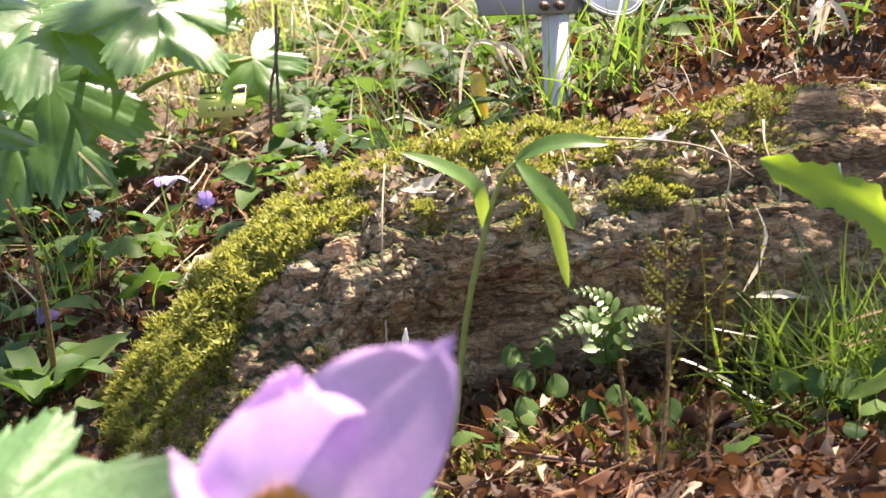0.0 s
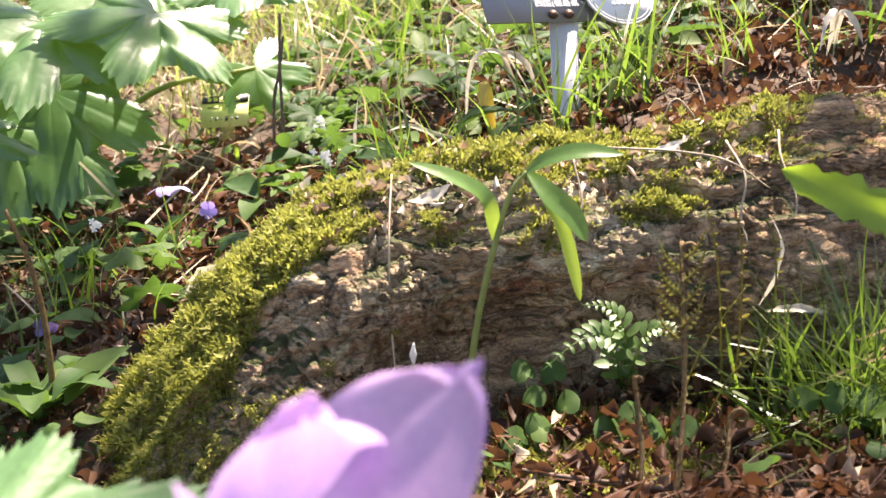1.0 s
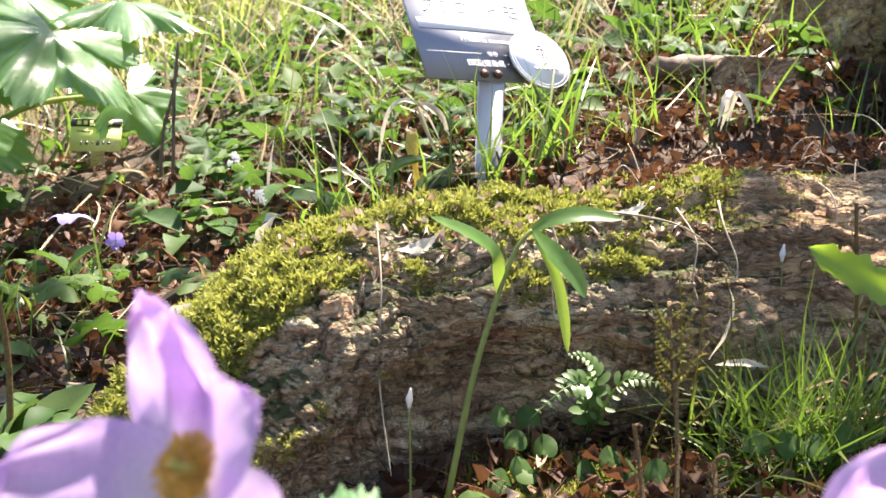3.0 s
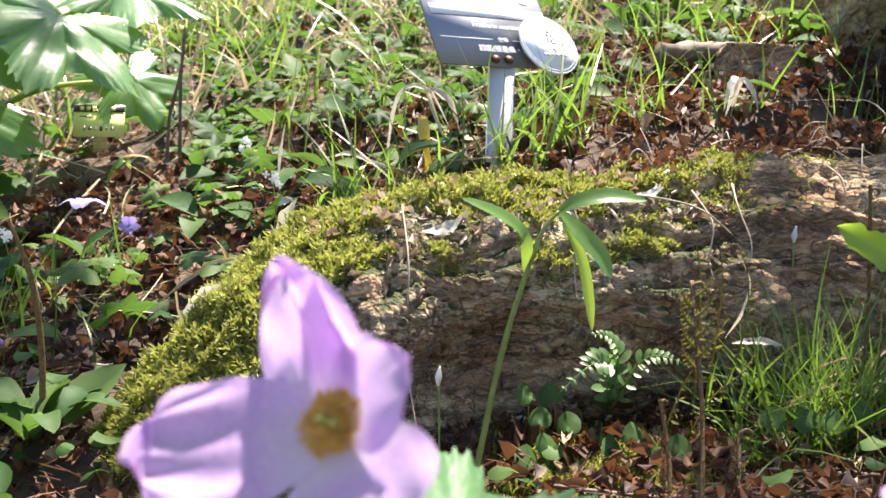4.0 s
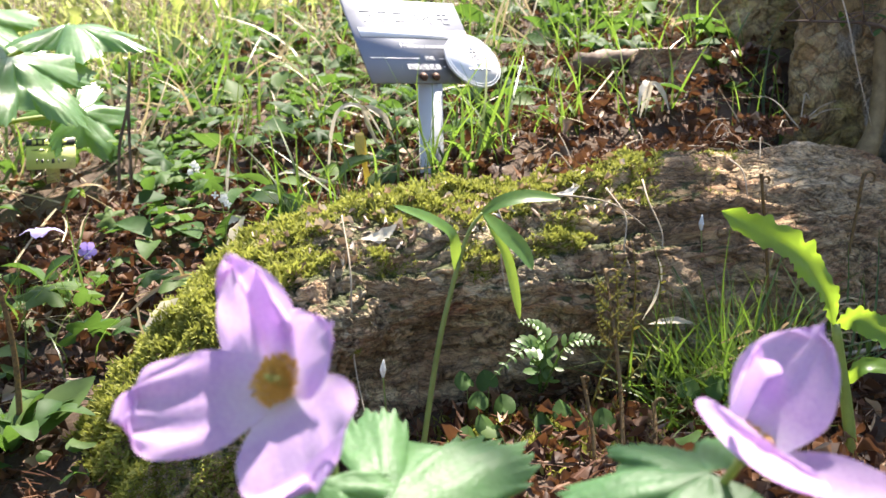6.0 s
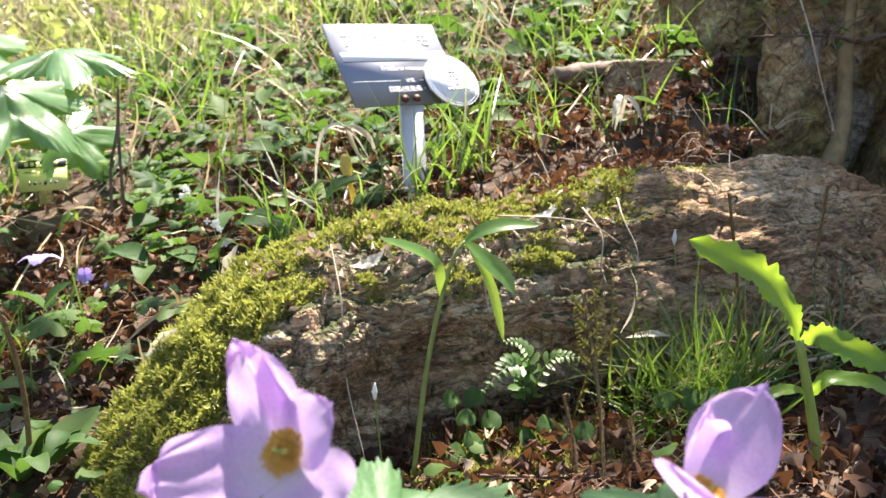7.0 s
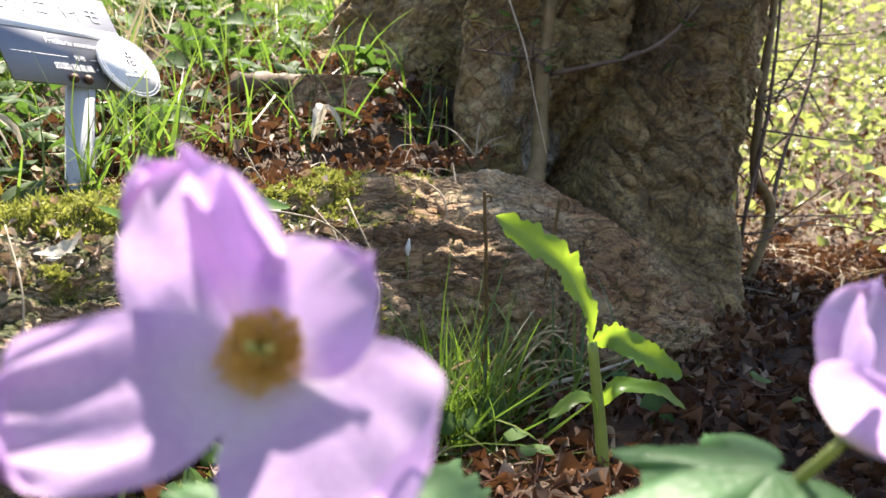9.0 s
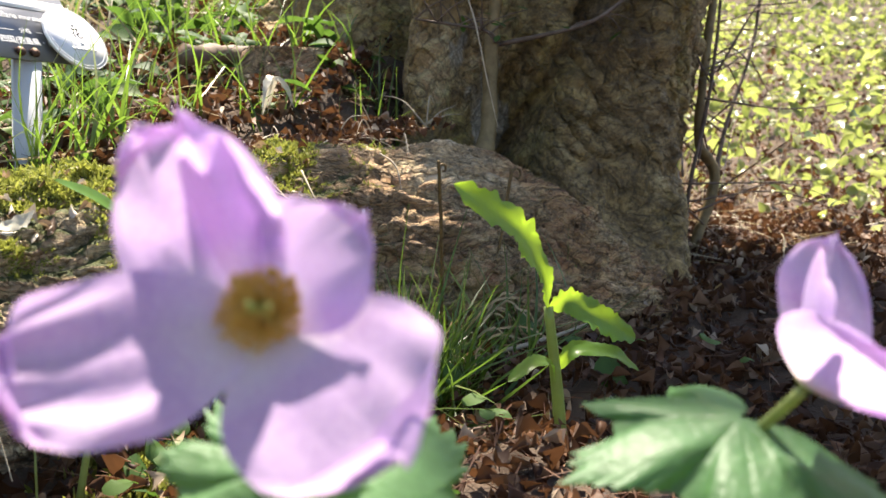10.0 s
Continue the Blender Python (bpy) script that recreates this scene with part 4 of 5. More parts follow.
def toothed_palmate(radius, lobes, span, seed, droop=0.3, depth=0.30):
    """A large leaf cut into pointed, double-toothed lobes, creased along each lobe's rib and along its side veins."""
    per_lobe, rings = 44, 16
    m = lobes * per_lobe
    r = random.Random(seed)
    sizes = [r.uniform(0.85, 1.12) * (0.78 + 0.22 * math.cos((k - (lobes - 1) / 2) * 0.7)) for k in range(lobes)]
    hang = [droop * r.uniform(0.8, 1.2) for k in range(lobes)]
    verts = [(0, 0, 0)]
    for i in range(1, rings + 1):
        t = i / rings
        for j in range(m + 1):
            u = j / m
            k = min(int(u * lobes), lobes - 1)
            v = 2 * (u * lobes - k - 0.5)
            other = max(0, min(lobes - 1, k + (1 if v > 0 else -1)))
            size = sizes[k] + (sizes[other] - sizes[k]) * abs(v) / 2
            drop = hang[k] + (hang[other] - hang[k]) * abs(v) / 2
            # the lobes' sides close in towards their tips
            a = radians(span) * ((k + 0.5 + 0.5 * v * (1 - 0.25 * t * t)) / lobes - 0.5)
            outline = size * (1 - 0.6 * depth * abs(v) - 0.75 * depth * abs(v) ** 4)
            saw = (abs(v) * 4.0) % 1.0
            outline *= 1 + (0.11 * (1 - saw) - 0.05 + 0.03 * (1 - (abs(v) * 11.0) % 1.0)) * t ** 10
            rad = radius * t * outline
            z = -drop * radius * t * t + 0.05 * radius * noise.noise(Vector((math.cos(a) * 2.2 * t, math.sin(a) * 2.2 * t, seed)))
            z -= 0.009 * radius * t * math.exp(-(v / 0.10) ** 2)
            z += 0.005 * radius * t * math.sin((rad / radius * 9 - abs(v) * 3.0) * 2 * math.pi) * min(1, abs(v) * 3)
            z += 0.015 * radius * t * t * abs(v) + 0.06 * radius * t * t * noise.noise(Vector((k * 3.1, v * 1.4, seed)))
            verts.append((rad * math.sin(a), rad * math.cos(a), z))
    w = m + 1
    faces = [(0, 1 + j, 2 + j) for j in range(m)]
    faces += [(1 + (i - 1) * w + j, 1 + i * w + j, 1 + i * w + j + 1, 1 + (i - 1) * w + j + 1) for i in range(1, rings) for j in range(m)]
    return verts, faces


def leaf_part(parent, m, *args, mat=None, **kw):
    ob = part("leaf", toothed_palmate(*args, **kw), mat or M_PALMATE, parent)
    ob.matrix_basis = parent.matrix_world.inverted() @ m
    return ob


def local(parent, pts):
    inv = parent.matrix_world.inverted()
    return [inv @ Vector(p) for p in pts]


# flower facing the path's end
A_AXIS = Vector((-0.60, -0.60, 0.53)).normalized()
A = Vector((-0.202, 0.278, 0.417)) - A_AXIS * 0.006
poppy = empty("wood_poppy", pose(-0.175, 0.345, float(height(-0.175, 0.345))), "lilac wood poppy in full bloom on a leafy stem", "flower", "wood poppies")
head = new("flower_head")
head.parent = poppy
head.matrix_basis = poppy.matrix_world.inverted() @ frame_of(A, A_AXIS, (0, 0, 1))
petal("petal", head, 129, 0.0555, 0.0220, 74, 0.16, 4, 0.06, 1, blunt=3.0, roll=34)
petal("petal", head, 117, 0.0515, 0.0112, 55, 0.0, 4, 0.04, 2, blunt=2.4, fold=0.8, roll=25)
petal("petal", head, 42, 0.034, 0.0170, 55, 0.20, 14, 0.06, 9, blunt=4.0)
petal("petal", head, -46, 0.052, 0.0250, 66, 0.08, 8, 0.09, 3, blunt=7.0)
petal("petal", head, 207, 0.062, 0.0200, 66, 0.10, 10, 0.12, 4, blunt=8.0)
stamens(head)
part("stem", tube(local(poppy, [(-0.175, 0.345, 0.13), (-0.172, 0.335, 0.28), (-0.180, 0.308, 0.385), A]), [0.0032, 0.0028, 0.0022, 0.0026], 24, 8), M_STEM, poppy)
leaf_part(poppy, frame_of((-0.186, 0.298, 0.370), (-0.25, -0.62, 0.74), (-0.45, -0.55, -0.6)), 0.034, 5, 270, 11, 0.22, 0.24)
leaf_part(poppy, frame_of((-0.158, 0.308, 0.350), (0.05, -0.50, 0.86), (0.85, -0.40, -0.25)), 0.082, 5, 280, 13, 0.18, 0.24)
leaf_part(poppy, frame_of((-0.182, 0.338, 0.290), (-0.1, -0.35, 0.93), (-0.6, -0.6, -0.3)), 0.040, 5, 280, 14, 0.18, 0.24)

# its neighbour, turned aside
B_AXIS = Vector((0.42, -0.38, 0.82)).normalized()
B = Vector((-0.040, 0.228, 0.395)) - B_AXIS * 0.012
poppy2 = empty("wood_poppy", pose(-0.03, 0.29, float(height(-0.03, 0.29))), "lilac wood poppy with a cupped bloom turned aside", "flower", "wood poppies")
head2 = new("flower_head")
head2.parent = poppy2
head2.matrix_basis = poppy2.matrix_world.inverted() @ frame_of(B, B_AXIS, (0, 0, 1))
petal("petal", head2, 8, 0.061, 0.0205, 42, 0.10, 0, 0.06, 5, blunt=2.0)
petal("petal", head2, 75, 0.040, 0.0220, 50, 0.20, -40, 0.05, 6, blunt=3.5)
petal("petal", head2, 185, 0.036, 0.0260, 84, 0.20, -62, 0.05, 7, blunt=4.5)
petal("petal", head2, 270, 0.056, 0.0215, 80, 0.20, -34, 0.06, 8, blunt=5.0)
stamens(head2)
part("stem", tube(local(poppy2, [(-0.03, 0.29, 0.13), (-0.032, 0.288, 0.25), (-0.042, 0.262, 0.345), B]), [0.0026, 0.0022, 0.0017, 0.0018], 24, 8), M_STEM, poppy2)
leaf_part(poppy2, frame_of((-0.047, 0.252, 0.372), (-0.05, -0.22, 0.97), (-0.85, 0.25, -0.05)), 0.055, 5, 290, 15, 0.22, 0.26)


# ---- broad-leaved plant on the slope ----
def broad_plant():
    bx, by = -0.62, 1.62
    base = Vector((bx, by, float(height(bx, by))))
    plant = empty("broad_leaved_plant", Matrix.Translation(base), "clump of large lobed green leaves, lit from above", "plant")
    spots = [((-0.375, 1.46, 0.538), (0.34, -0.52, 0.78), (-0.15, -0.9, -0.5), 0.150, 5, 0.14), ((-0.515, 1.44, 0.535), (0.32, -0.50, 0.80), (0.1, -0.9, -0.5), 0.165, 5, 0.12),
             ((-0.300, 1.64, 0.585), (0.05, -0.20, 0.97), (0.9, -0.35, -0.2), 0.130, 5, 0.20), ((-0.300, 1.72, 0.455), (0.25, -0.75, 0.6), (0.6, -0.5, -0.6), 0.095, 5, 0.15),
             ((-0.550, 1.53, 0.445), (0.10, -0.85, 0.5), (0.10, -0.5, -0.85), 0.160, 5, 0.10), ((-0.61, 1.50, 0.400), (0.1, -0.85, 0.5), (0.0, -0.5, -0.85), 0.170, 5, 0.12),
             ((-0.60, 1.36, 0.405), (0.2, -0.5, 0.85), (0.4, -0.8, -0.4), 0.085, 5, 0.15),
             ((-0.46, 1.70, 0.60), (0.2, -0.45, 0.87), (0.2, -0.9, -0.3), 0.17, 5, 0.14), ((-0.70, 1.52, 0.57), (0.2, -0.45, 0.87), (-0.2, -0.9, -0.3), 0.17, 5, 0.14)]
    for k, (p, n, d, r, lobes, droop) in enumerate(spots):
        ob = part("leaf", toothed_palmate(r, lobes, 300, 30 + k, droop), M_BIGLEAF, plant)
        ob.matrix_basis = plant.matrix_world.inverted() @ frame_of(p, n, d)
        q = Vector(p)
        part("leaf_stalk", tube(local(plant, [base, base.lerp(q, 0.5) + Vector((0, 0, 0.06)), q]), [0.006, 0.005, 0.003], 14, 7), M_STEM, plant)


broad_plant()


# ---- nodding lily-like plant before the root ----
def nodding_plant():
    lily = empty("woodland_lily", pose(-0.012, 0.790, 0.19), "slender nodding plant with narrow fresh green leaves", "plant")
    part("stem", tube(local(lily, [(-0.012, 0.79, 0.18), (0.004, 0.785, 0.28), (0.022, 0.785, 0.347), (0.034, 0.785, 0.380), (0.046, 0.785, 0.395)]), [0.0028, 0.0025, 0.0022, 0.0018, 0.0014], 30, 8), M_STEM, lily)
    leaves = [([(0.022, 0.785, 0.344), (0.017, 0.78, 0.377), (-0.004, 0.775, 0.394), (-0.036, 0.77, 0.408)], 0.015, (0, -0.6, 0.8)),
              ([(0.044, 0.785, 0.394), (0.062, 0.78, 0.404), (0.085, 0.775, 0.408), (0.112, 0.77, 0.405)], 0.015, (0, -0.7, 0.7)),
              ([(0.046, 0.785, 0.395), (0.060, 0.775, 0.380), (0.075, 0.77, 0.364), (0.084, 0.765, 0.346)], 0.018, (0.3, -0.9, 0.3)),
              ([(0.050, 0.787, 0.388), (0.068, 0.79, 0.358), (0.076, 0.79, 0.327), (0.081, 0.79, 0.297)], 0.011, (0.2, -0.95, 0.2))]
    for pts, w, up in leaves:
        part("leaf", blade(local(lily, pts), w, up, 20, 5, 0.18), M_LILY, lily)


nodding_plant()


def toothed_plant():
    p = empty("wild_seedling", pose(0.30, 0.612, float(height(0.30, 0.612))), "young plant with upright toothed yellow-green leaves", "plant")
    part("stem", tube(local(p, [(0.30, 0.612, 0.17), (0.290, 0.612, 0.24), (0.277, 0.615, 0.316)]), [0.0055, 0.0048, 0.0036], 16, 8), M_STEM, p)
    leaves = [([(0.277, 0.615, 0.312), (0.262, 0.61, 0.345), (0.232, 0.612, 0.380), (0.173, 0.613, 0.411)], 0.048, (0.30, -0.95, 0.08), 0.8),
              ([(0.277, 0.615, 0.314), (0.292, 0.608, 0.319), (0.320, 0.60, 0.304), (0.360, 0.595, 0.285)], 0.044, (0.1, -0.95, 0.25), 0.6),
              ([(0.285, 0.613, 0.265), (0.30, 0.605, 0.282), (0.335, 0.595, 0.275), (0.36, 0.59, 0.26)], 0.032, (0.1, -0.6, 0.8), 0.3),
              ([(0.287, 0.613, 0.255), (0.27, 0.605, 0.276), (0.245, 0.60, 0.28), (0.22, 0.60, 0.27)], 0.020, (-0.1, -0.6, 0.8), 0.3)]
    for pts, w, up, teeth in leaves:
        part("leaf", blade(local(p, pts), w * 0.56, up, 60, 7, 0.22, 0.08, tip=1.0, base=0.6, teeth=teeth), M_SEEDLING, p)


toothed_plant()


# ---- ferns ----
def frond(points, width, pairs, parent, mat, up=(0, 0, 1), name="frond", curl=0.0):
    """A feathered frond: a thin midrib with leaflet pairs that grow smaller to the tip."""
    line = curve_points(points, pairs + 2)
    shapes = [tube(points, [0.0011, 0.0004], 16, 5)]
    for i in range(1, pairs + 1):
        s = i / (pairs + 1)
        d = (line[i + 1] - line[i - 1]).normalized()
        across = d.cross(Vector(up)).normalized()
        ln = width * (1 - s) ** 0.7 * min(1, s * 6 + 0.4) * random.uniform(0.75, 1.15)
        for sign in (-1, 1):
            tipv = line[i] + (across * sign + d * random.uniform(0.3, 0.6) + Vector((random.gauss(0, curl * 0.3), random.gauss(0, curl * 0.3), random.gauss(0, curl * 0.3)))) * ln + across.cross(d) * (-0.15 * ln + curl * ln)
            mid = line[i].lerp(tipv, 0.5) + across.cross(d) * 0.1 * ln
            shapes.append(blade([line[i], mid, tipv], ln * 0.42, up, 7, 3, 0.15, tip=1.0, base=0.35))
    return part(name, joined(*shapes), mat, parent)


fern = empty("fern", pose(0.10, 0.83, 0.20), "small fresh fern at the foot of the root", "fern")
for k, (pts, w) in enumerate([([(0.115, 0.83, 0.215), (0.105, 0.81, 0.262), (0.080, 0.79, 0.268), (0.048, 0.775, 0.250)], 0.020), ([(0.115, 0.83, 0.215), (0.118, 0.82, 0.26), (0.105, 0.81, 0.285), (0.083, 0.80, 0.292)], 0.017),
                              ([(0.118, 0.83, 0.215), (0.128, 0.80, 0.265), (0.142, 0.785, 0.275), (0.162, 0.775, 0.268)], 0.014)]):
    frond(local(fern, pts), w, 11, fern, M_FERN, (0.0, -0.6, 0.8))

old = empty("withering_fern", pose(0.20, 0.82, 0.22), "upright withering fern fronds with curled brown leaflets", "fern")
for pts in ([(0.19, 0.82, 0.21), (0.188, 0.815, 0.29), (0.182, 0.81, 0.34), (0.173, 0.805, 0.368)], [(0.20, 0.82, 0.21), (0.204, 0.815, 0.28), (0.203, 0.81, 0.33), (0.196, 0.805, 0.360)], [(0.21, 0.82, 0.21), (0.226, 0.81, 0.28), (0.228, 0.81, 0.325), (0.218, 0.805, 0.352)],
            [(0.15, 0.79, 0.21), (0.165, 0.79, 0.25), (0.185, 0.79, 0.28), (0.205, 0.80, 0.30)], [(0.17, 0.79, 0.20), (0.19, 0.79, 0.235), (0.215, 0.79, 0.255), (0.235, 0.80, 0.27)]):
    frond(local(old, pts), 0.0062, 13, old, M_OLDFERN, (0.2, -0.9, 0.3), curl=1.5)


def fiddlehead(base, tip, curl_r, label, leaflets=0):
    f = empty("fiddlehead", pose(*base), label, "fern", "fiddleheads")
    b, t = Vector(base), Vector(tip)
    pts = [b, b.lerp(t, 0.5) + Vector((0.004, 0, 0)), t]
    for k in range(8):
        a = k * 0.75
        r = curl_r * (1 - k / 10)
        pts.append(t + Vector((curl_r + r * -math.cos(a), 0, r * math.sin(a))))
    part("stalk", tube(local(f, pts), [0.0018, 0.0016, 0.0014, 0.0012, 0.0010, 0.0006], 60, 7, 0.4), M_STALK, f)
    scales = []
    for k in range(60):
        s = random.random() * 0.95
        p = b.lerp(t, s)
        d = Vector((random.gauss(0, 1), random.gauss(0, 1), 0.8)).normalized()
        scales.append(blade(local(f, [p + d * 0.001, p + d * 0.004, p + d * 0.006 + Vector((0, 0, 0.002))]), 0.0014, (0, 1, 0.1), 3, 3))
    part("scale_coat", joined(*scales), M_STALK, f)
    for k in range(leaflets):
        s = 0.66 + 0.34 * k / max(1, leaflets)
        p = b.lerp(t, s)
        sign = 1 if k % 2 else -1
        frond(local(f, [p, p + Vector((0.010 * sign, -0.003, 0.010)), p + Vector((0.016 * sign, -0.005, 0.024))]), 0.006, 6, f, M_OLDFERN, (0, -1, 0.2), "leaflet")


random.seed(12)
fiddlehead((0.098, 0.67, 0.18), (0.106, 0.71, 0.262), 0.003, "thin brown fern shoot, still rolled")
fiddlehead((0.120, 0.66, 0.18), (0.148, 0.755, 0.338), 0.006, "tall scaly fern shoot unrolling its first leaflets", 8)
fiddlehead((0.140, 0.66, 0.18), (0.166, 0.70, 0.236), 0.007, "short golden fern shoot with a coiled tip")

# ---- grass tufts before the root ----
c = np.array([(0.275, 0.790), (0.30, 0.795), (0.255, 0.80), (0.32, 0.785), (0.285, 0.775)])
grass("grass_tuft", c, 130, 0.026, (0.05, 0.135), M_GRASS, "dense tuft of fresh green grass at the root's foot", 1.0)
c = np.array([(0.42, 0.80), (0.50, 0.82), (0.36, 0.83)])
grass("grass_tuft", c, 26, 0.025, (0.06, 0.14), M_GRASS, "thin tuft of green grass before the trunk", 0.5)
c = np.array([(-0.03, 1.11), (0.01, 1.14), (-0.07, 1.13), (0.18, 1.15), (0.14, 1.13), (0.09, 1.13)])
grass("grass_tuft", c, 20, 0.016, (0.07, 0.18), M_GRASS, "tall thin grass round the sign's post", 0.45)

# ---- thin rootlets hanging over the root ----
for pts in ([(-0.055, 0.89, 0.385), (-0.058, 0.845, 0.34), (-0.060, 0.835, 0.27), (-0.055, 0.80, 0.20)], [(0.088, 0.87, 0.392), (0.092, 0.85, 0.36), (0.084, 0.845, 0.345), (0.086, 0.84, 0.31)]):
    ob = part("rootlet", tube(pts, [0.0008, 0.0009, 0.0005], 30, 5, 0.3), M_DRYROOT)
    tagged(ob, "thin dry rootlet hanging over the mossy root", "rootlet", "rootlets")

# ---- shrub behind the trunk ----
def shrub():
    bx, by = 1.10, 1.06
    s = empty("shrub", pose(bx, by, float(height(bx, by))), "leggy shrub of thin brown stems with small new leaves", "shrub")
    r = random.Random(21)
    z0 = s.location.z
    stems = [[(0.0, 0, -0.03), (0.07, 0, 0.36 - z0), (0.02, 0, 0.42 - z0), (0.02, 0, 0.50 - z0), (0.07, 0.02, 0.68 - z0), (0.12, 0.03, 0.95 - z0)],
             [(0.07, 0, 0.36 - z0), (0.14, 0.03, 0.45 - z0), (0.24, 0.05, 0.60 - z0), (0.30, 0.08, 0.80 - z0)],
             [(0.0, 0, -0.03), (-0.03, -0.02, 0.34 - z0), (0.0, -0.03, 0.52 - z0), (0.03, -0.02, 0.75 - z0)]]
    for k, pts in enumerate(stems):
        part("stem", tube(pts, [0.0085, 0.0075, 0.005] if k == 0 else [0.004, 0.003, 0.002], 30, 8, 0.4), M_SAPLING if k == 0 else M_TWIG, s)
    leaves = []
    for k in range(54):
        p = Vector(r.choice(r.choice(stems)[1:])) + Vector((r.uniform(-0.03, 0.03), 0, r.uniform(-0.05, 0.05)))
        e = p + Vector((r.uniform(-0.10, 0.45), r.uniform(-0.15, 0.3), r.uniform(-0.12, 0.20)))
        mid = p.lerp(e, 0.5) + Vector((0, 0, r.uniform(-0.03, 0.04)))
        part("twig", tube([p, mid, e], [0.0018, 0.0013, 0.0007], 12, 5, 0.4), M_TWIG, s)
        for q in (mid, e, p.lerp(e, 0.8)):
            d = Vector((r.gauss(0, 1), r.gauss(0, 1), r.gauss(0, 0.4))).normalized() * r.uniform(0.012, 0.028)
            leaves.append(blade([q, q + d * 0.5 + Vector((0, 0, 0.003)), q + d], 0.010, (0, 0, 1), 6, 3))
    part("foliage", joined(*leaves), M_FAR, s)


shrub()


# ---- sapling in the trunk's groove ----
def sapling():
    s = empty("sapling", pose(0.668, 1.075, 0.40), "slim sapling with dark small leaves growing against the trunk", "sapling")
    part("stem", tube(local(s, [(0.628, 1.055, 0.378), (0.655, 1.065, 0.415), (0.676, 1.080, 0.465), (0.684, 1.090, 0.545), (0.692, 1.085, 0.66), (0.71, 1.075, 0.85)]), [0.014, 0.0118, 0.0105, 0.009, 0.007, 0.005], 40, 10, 0.35), M_SAPLING, s)
    r = random.Random(4)
    arms = [[(0.700, 1.093, 0.545), (0.62, 1.04, 0.556), (0.50, 1.03, 0.560)], [(0.700, 1.092, 0.545), (0.77, 1.00, 0.575), (0.83, 0.97, 0.63), (0.90, 0.95, 0.72)], [(0.71, 1.09, 0.62), (0.66, 1.03, 0.645), (0.55, 1.00, 0.64)]]
    for pts in arms:
        part("branch", tube(local(s, pts), [0.0034, 0.0024, 0.0012], 24, 7, 0.35), M_TWIG, s)
        line = curve_points(pts, 30)
        for k in range(16):
            p = line[r.randrange(10, 30)]
            e = p + Vector((r.uniform(-0.05, 0.05), r.uniform(-0.04, 0.02), r.uniform(-0.02, 0.05)))
            part("twig", tube(local(s, [p, p.lerp(e, 0.5) + Vector((0, 0, 0.004)), e]), [0.0012, 0.0006], 6, 4), M_TWIG, s)
            d = Vector((r.gauss(0, 1), r.gauss(0, 1), r.gauss(0, 0.5))).normalized() * 0.022
            part("leaf", blade(local(s, [e, e + d * 0.5, e + d]), 0.009, (0, 0, 1), 7, 3, 0.2), M_LEAF, s)


sapling()


# ---- dry leaves, wilted leaves and straw that stand out ----
def single_leaf(name, pts, width, mat, label, up=(0, -0.6, 0.8), fold=0.25, category="dead leaf", group=""):
    p0 = Vector(pts[0])
    ob = part(name, blade([Vector(p) - p0 for p in pts], width * 0.72, up, 18, 5, fold, 0.10, tip=2.4, base=0.7, teeth=0.8, twist=0.8), mat)
    ob.location = p0
    return tagged(ob, label, category, group)


def g_at(x, y, up=0.0):
    return (x, y, float(height(x, y)) + up)


single_leaf("wilted_leaf", [g_at(0.045, 1.22, 0.0), (0.035, 1.205, 0.435), (0.032, 1.195, 0.415), (0.044, 1.19, 0.375)], 0.022, M_YELLOW, "yellowed leaf drooping beside the sign's post")
single_leaf("wilted_leaf", [g_at(0.09, 1.30, 0.0), (0.06, 1.30, 0.46), (0.085, 1.29, 0.452), (0.098, 1.285, 0.415)], 0.018, M_PALE, "pale wilted leaf arching over dead leaves")
single_leaf("wilted_leaf", [g_at(0.385, 1.165, 0.0), (0.392, 1.158, 0.490), (0.380, 1.15, 0.478), (0.372, 1.145, 0.452)], 0.016, M_PALE, "bleached leaf hanging over the litter", group="bleached leaves")
single_leaf("wilted_leaf", [g_at(0.392, 1.165, 0.0), (0.398, 1.158, 0.488), (0.410, 1.15, 0.476), (0.416, 1.145, 0.455)], 0.014, M_PALE, "bleached leaf hanging over the litter", group="bleached leaves")
single_leaf("bleached_leaf", [(-0.150, 0.99, 0.335), (-0.147, 0.985, 0.352), (-0.140, 0.985, 0.366), (-0.132, 0.99, 0.376)], 0.026, M_PALE, "broad bleached leaf caught in the moss", (0.1, -0.9, 0.4))
single_leaf("bleached_leaf", [(-0.145, 1.19, 0.335), (-0.128, 1.18, 0.346), (-0.11, 1.18, 0.349)], 0.018, M_PALE, "small bleached leaf on the litter")
single_leaf("bleached_leaf", [(-0.235, 0.91, 0.292), (-0.218, 0.90, 0.309), (-0.205, 0.90, 0.318)], 0.024, M_PALE, "pale leaf beside the mossy root", (0.0, -0.8, 0.6))
single_leaf("dry_grass_leaf", [(-0.262, 1.03, 0.268), (-0.225, 1.02, 0.300), (-0.195, 1.015, 0.315), (-0.160, 1.0, 0.322)], 0.009, M_TAN, "tan dry grass leaf arching at the root's end")
single_leaf("dry_grass_leaf", [g_at(-0.20, 1.03, 0.0), (-0.190, 1.025, 0.30), (-0.198, 1.02, 0.325), (-0.205, 1.02, 0.335)], 0.012, M_TAN, "tan dry leaf standing at the root's end")
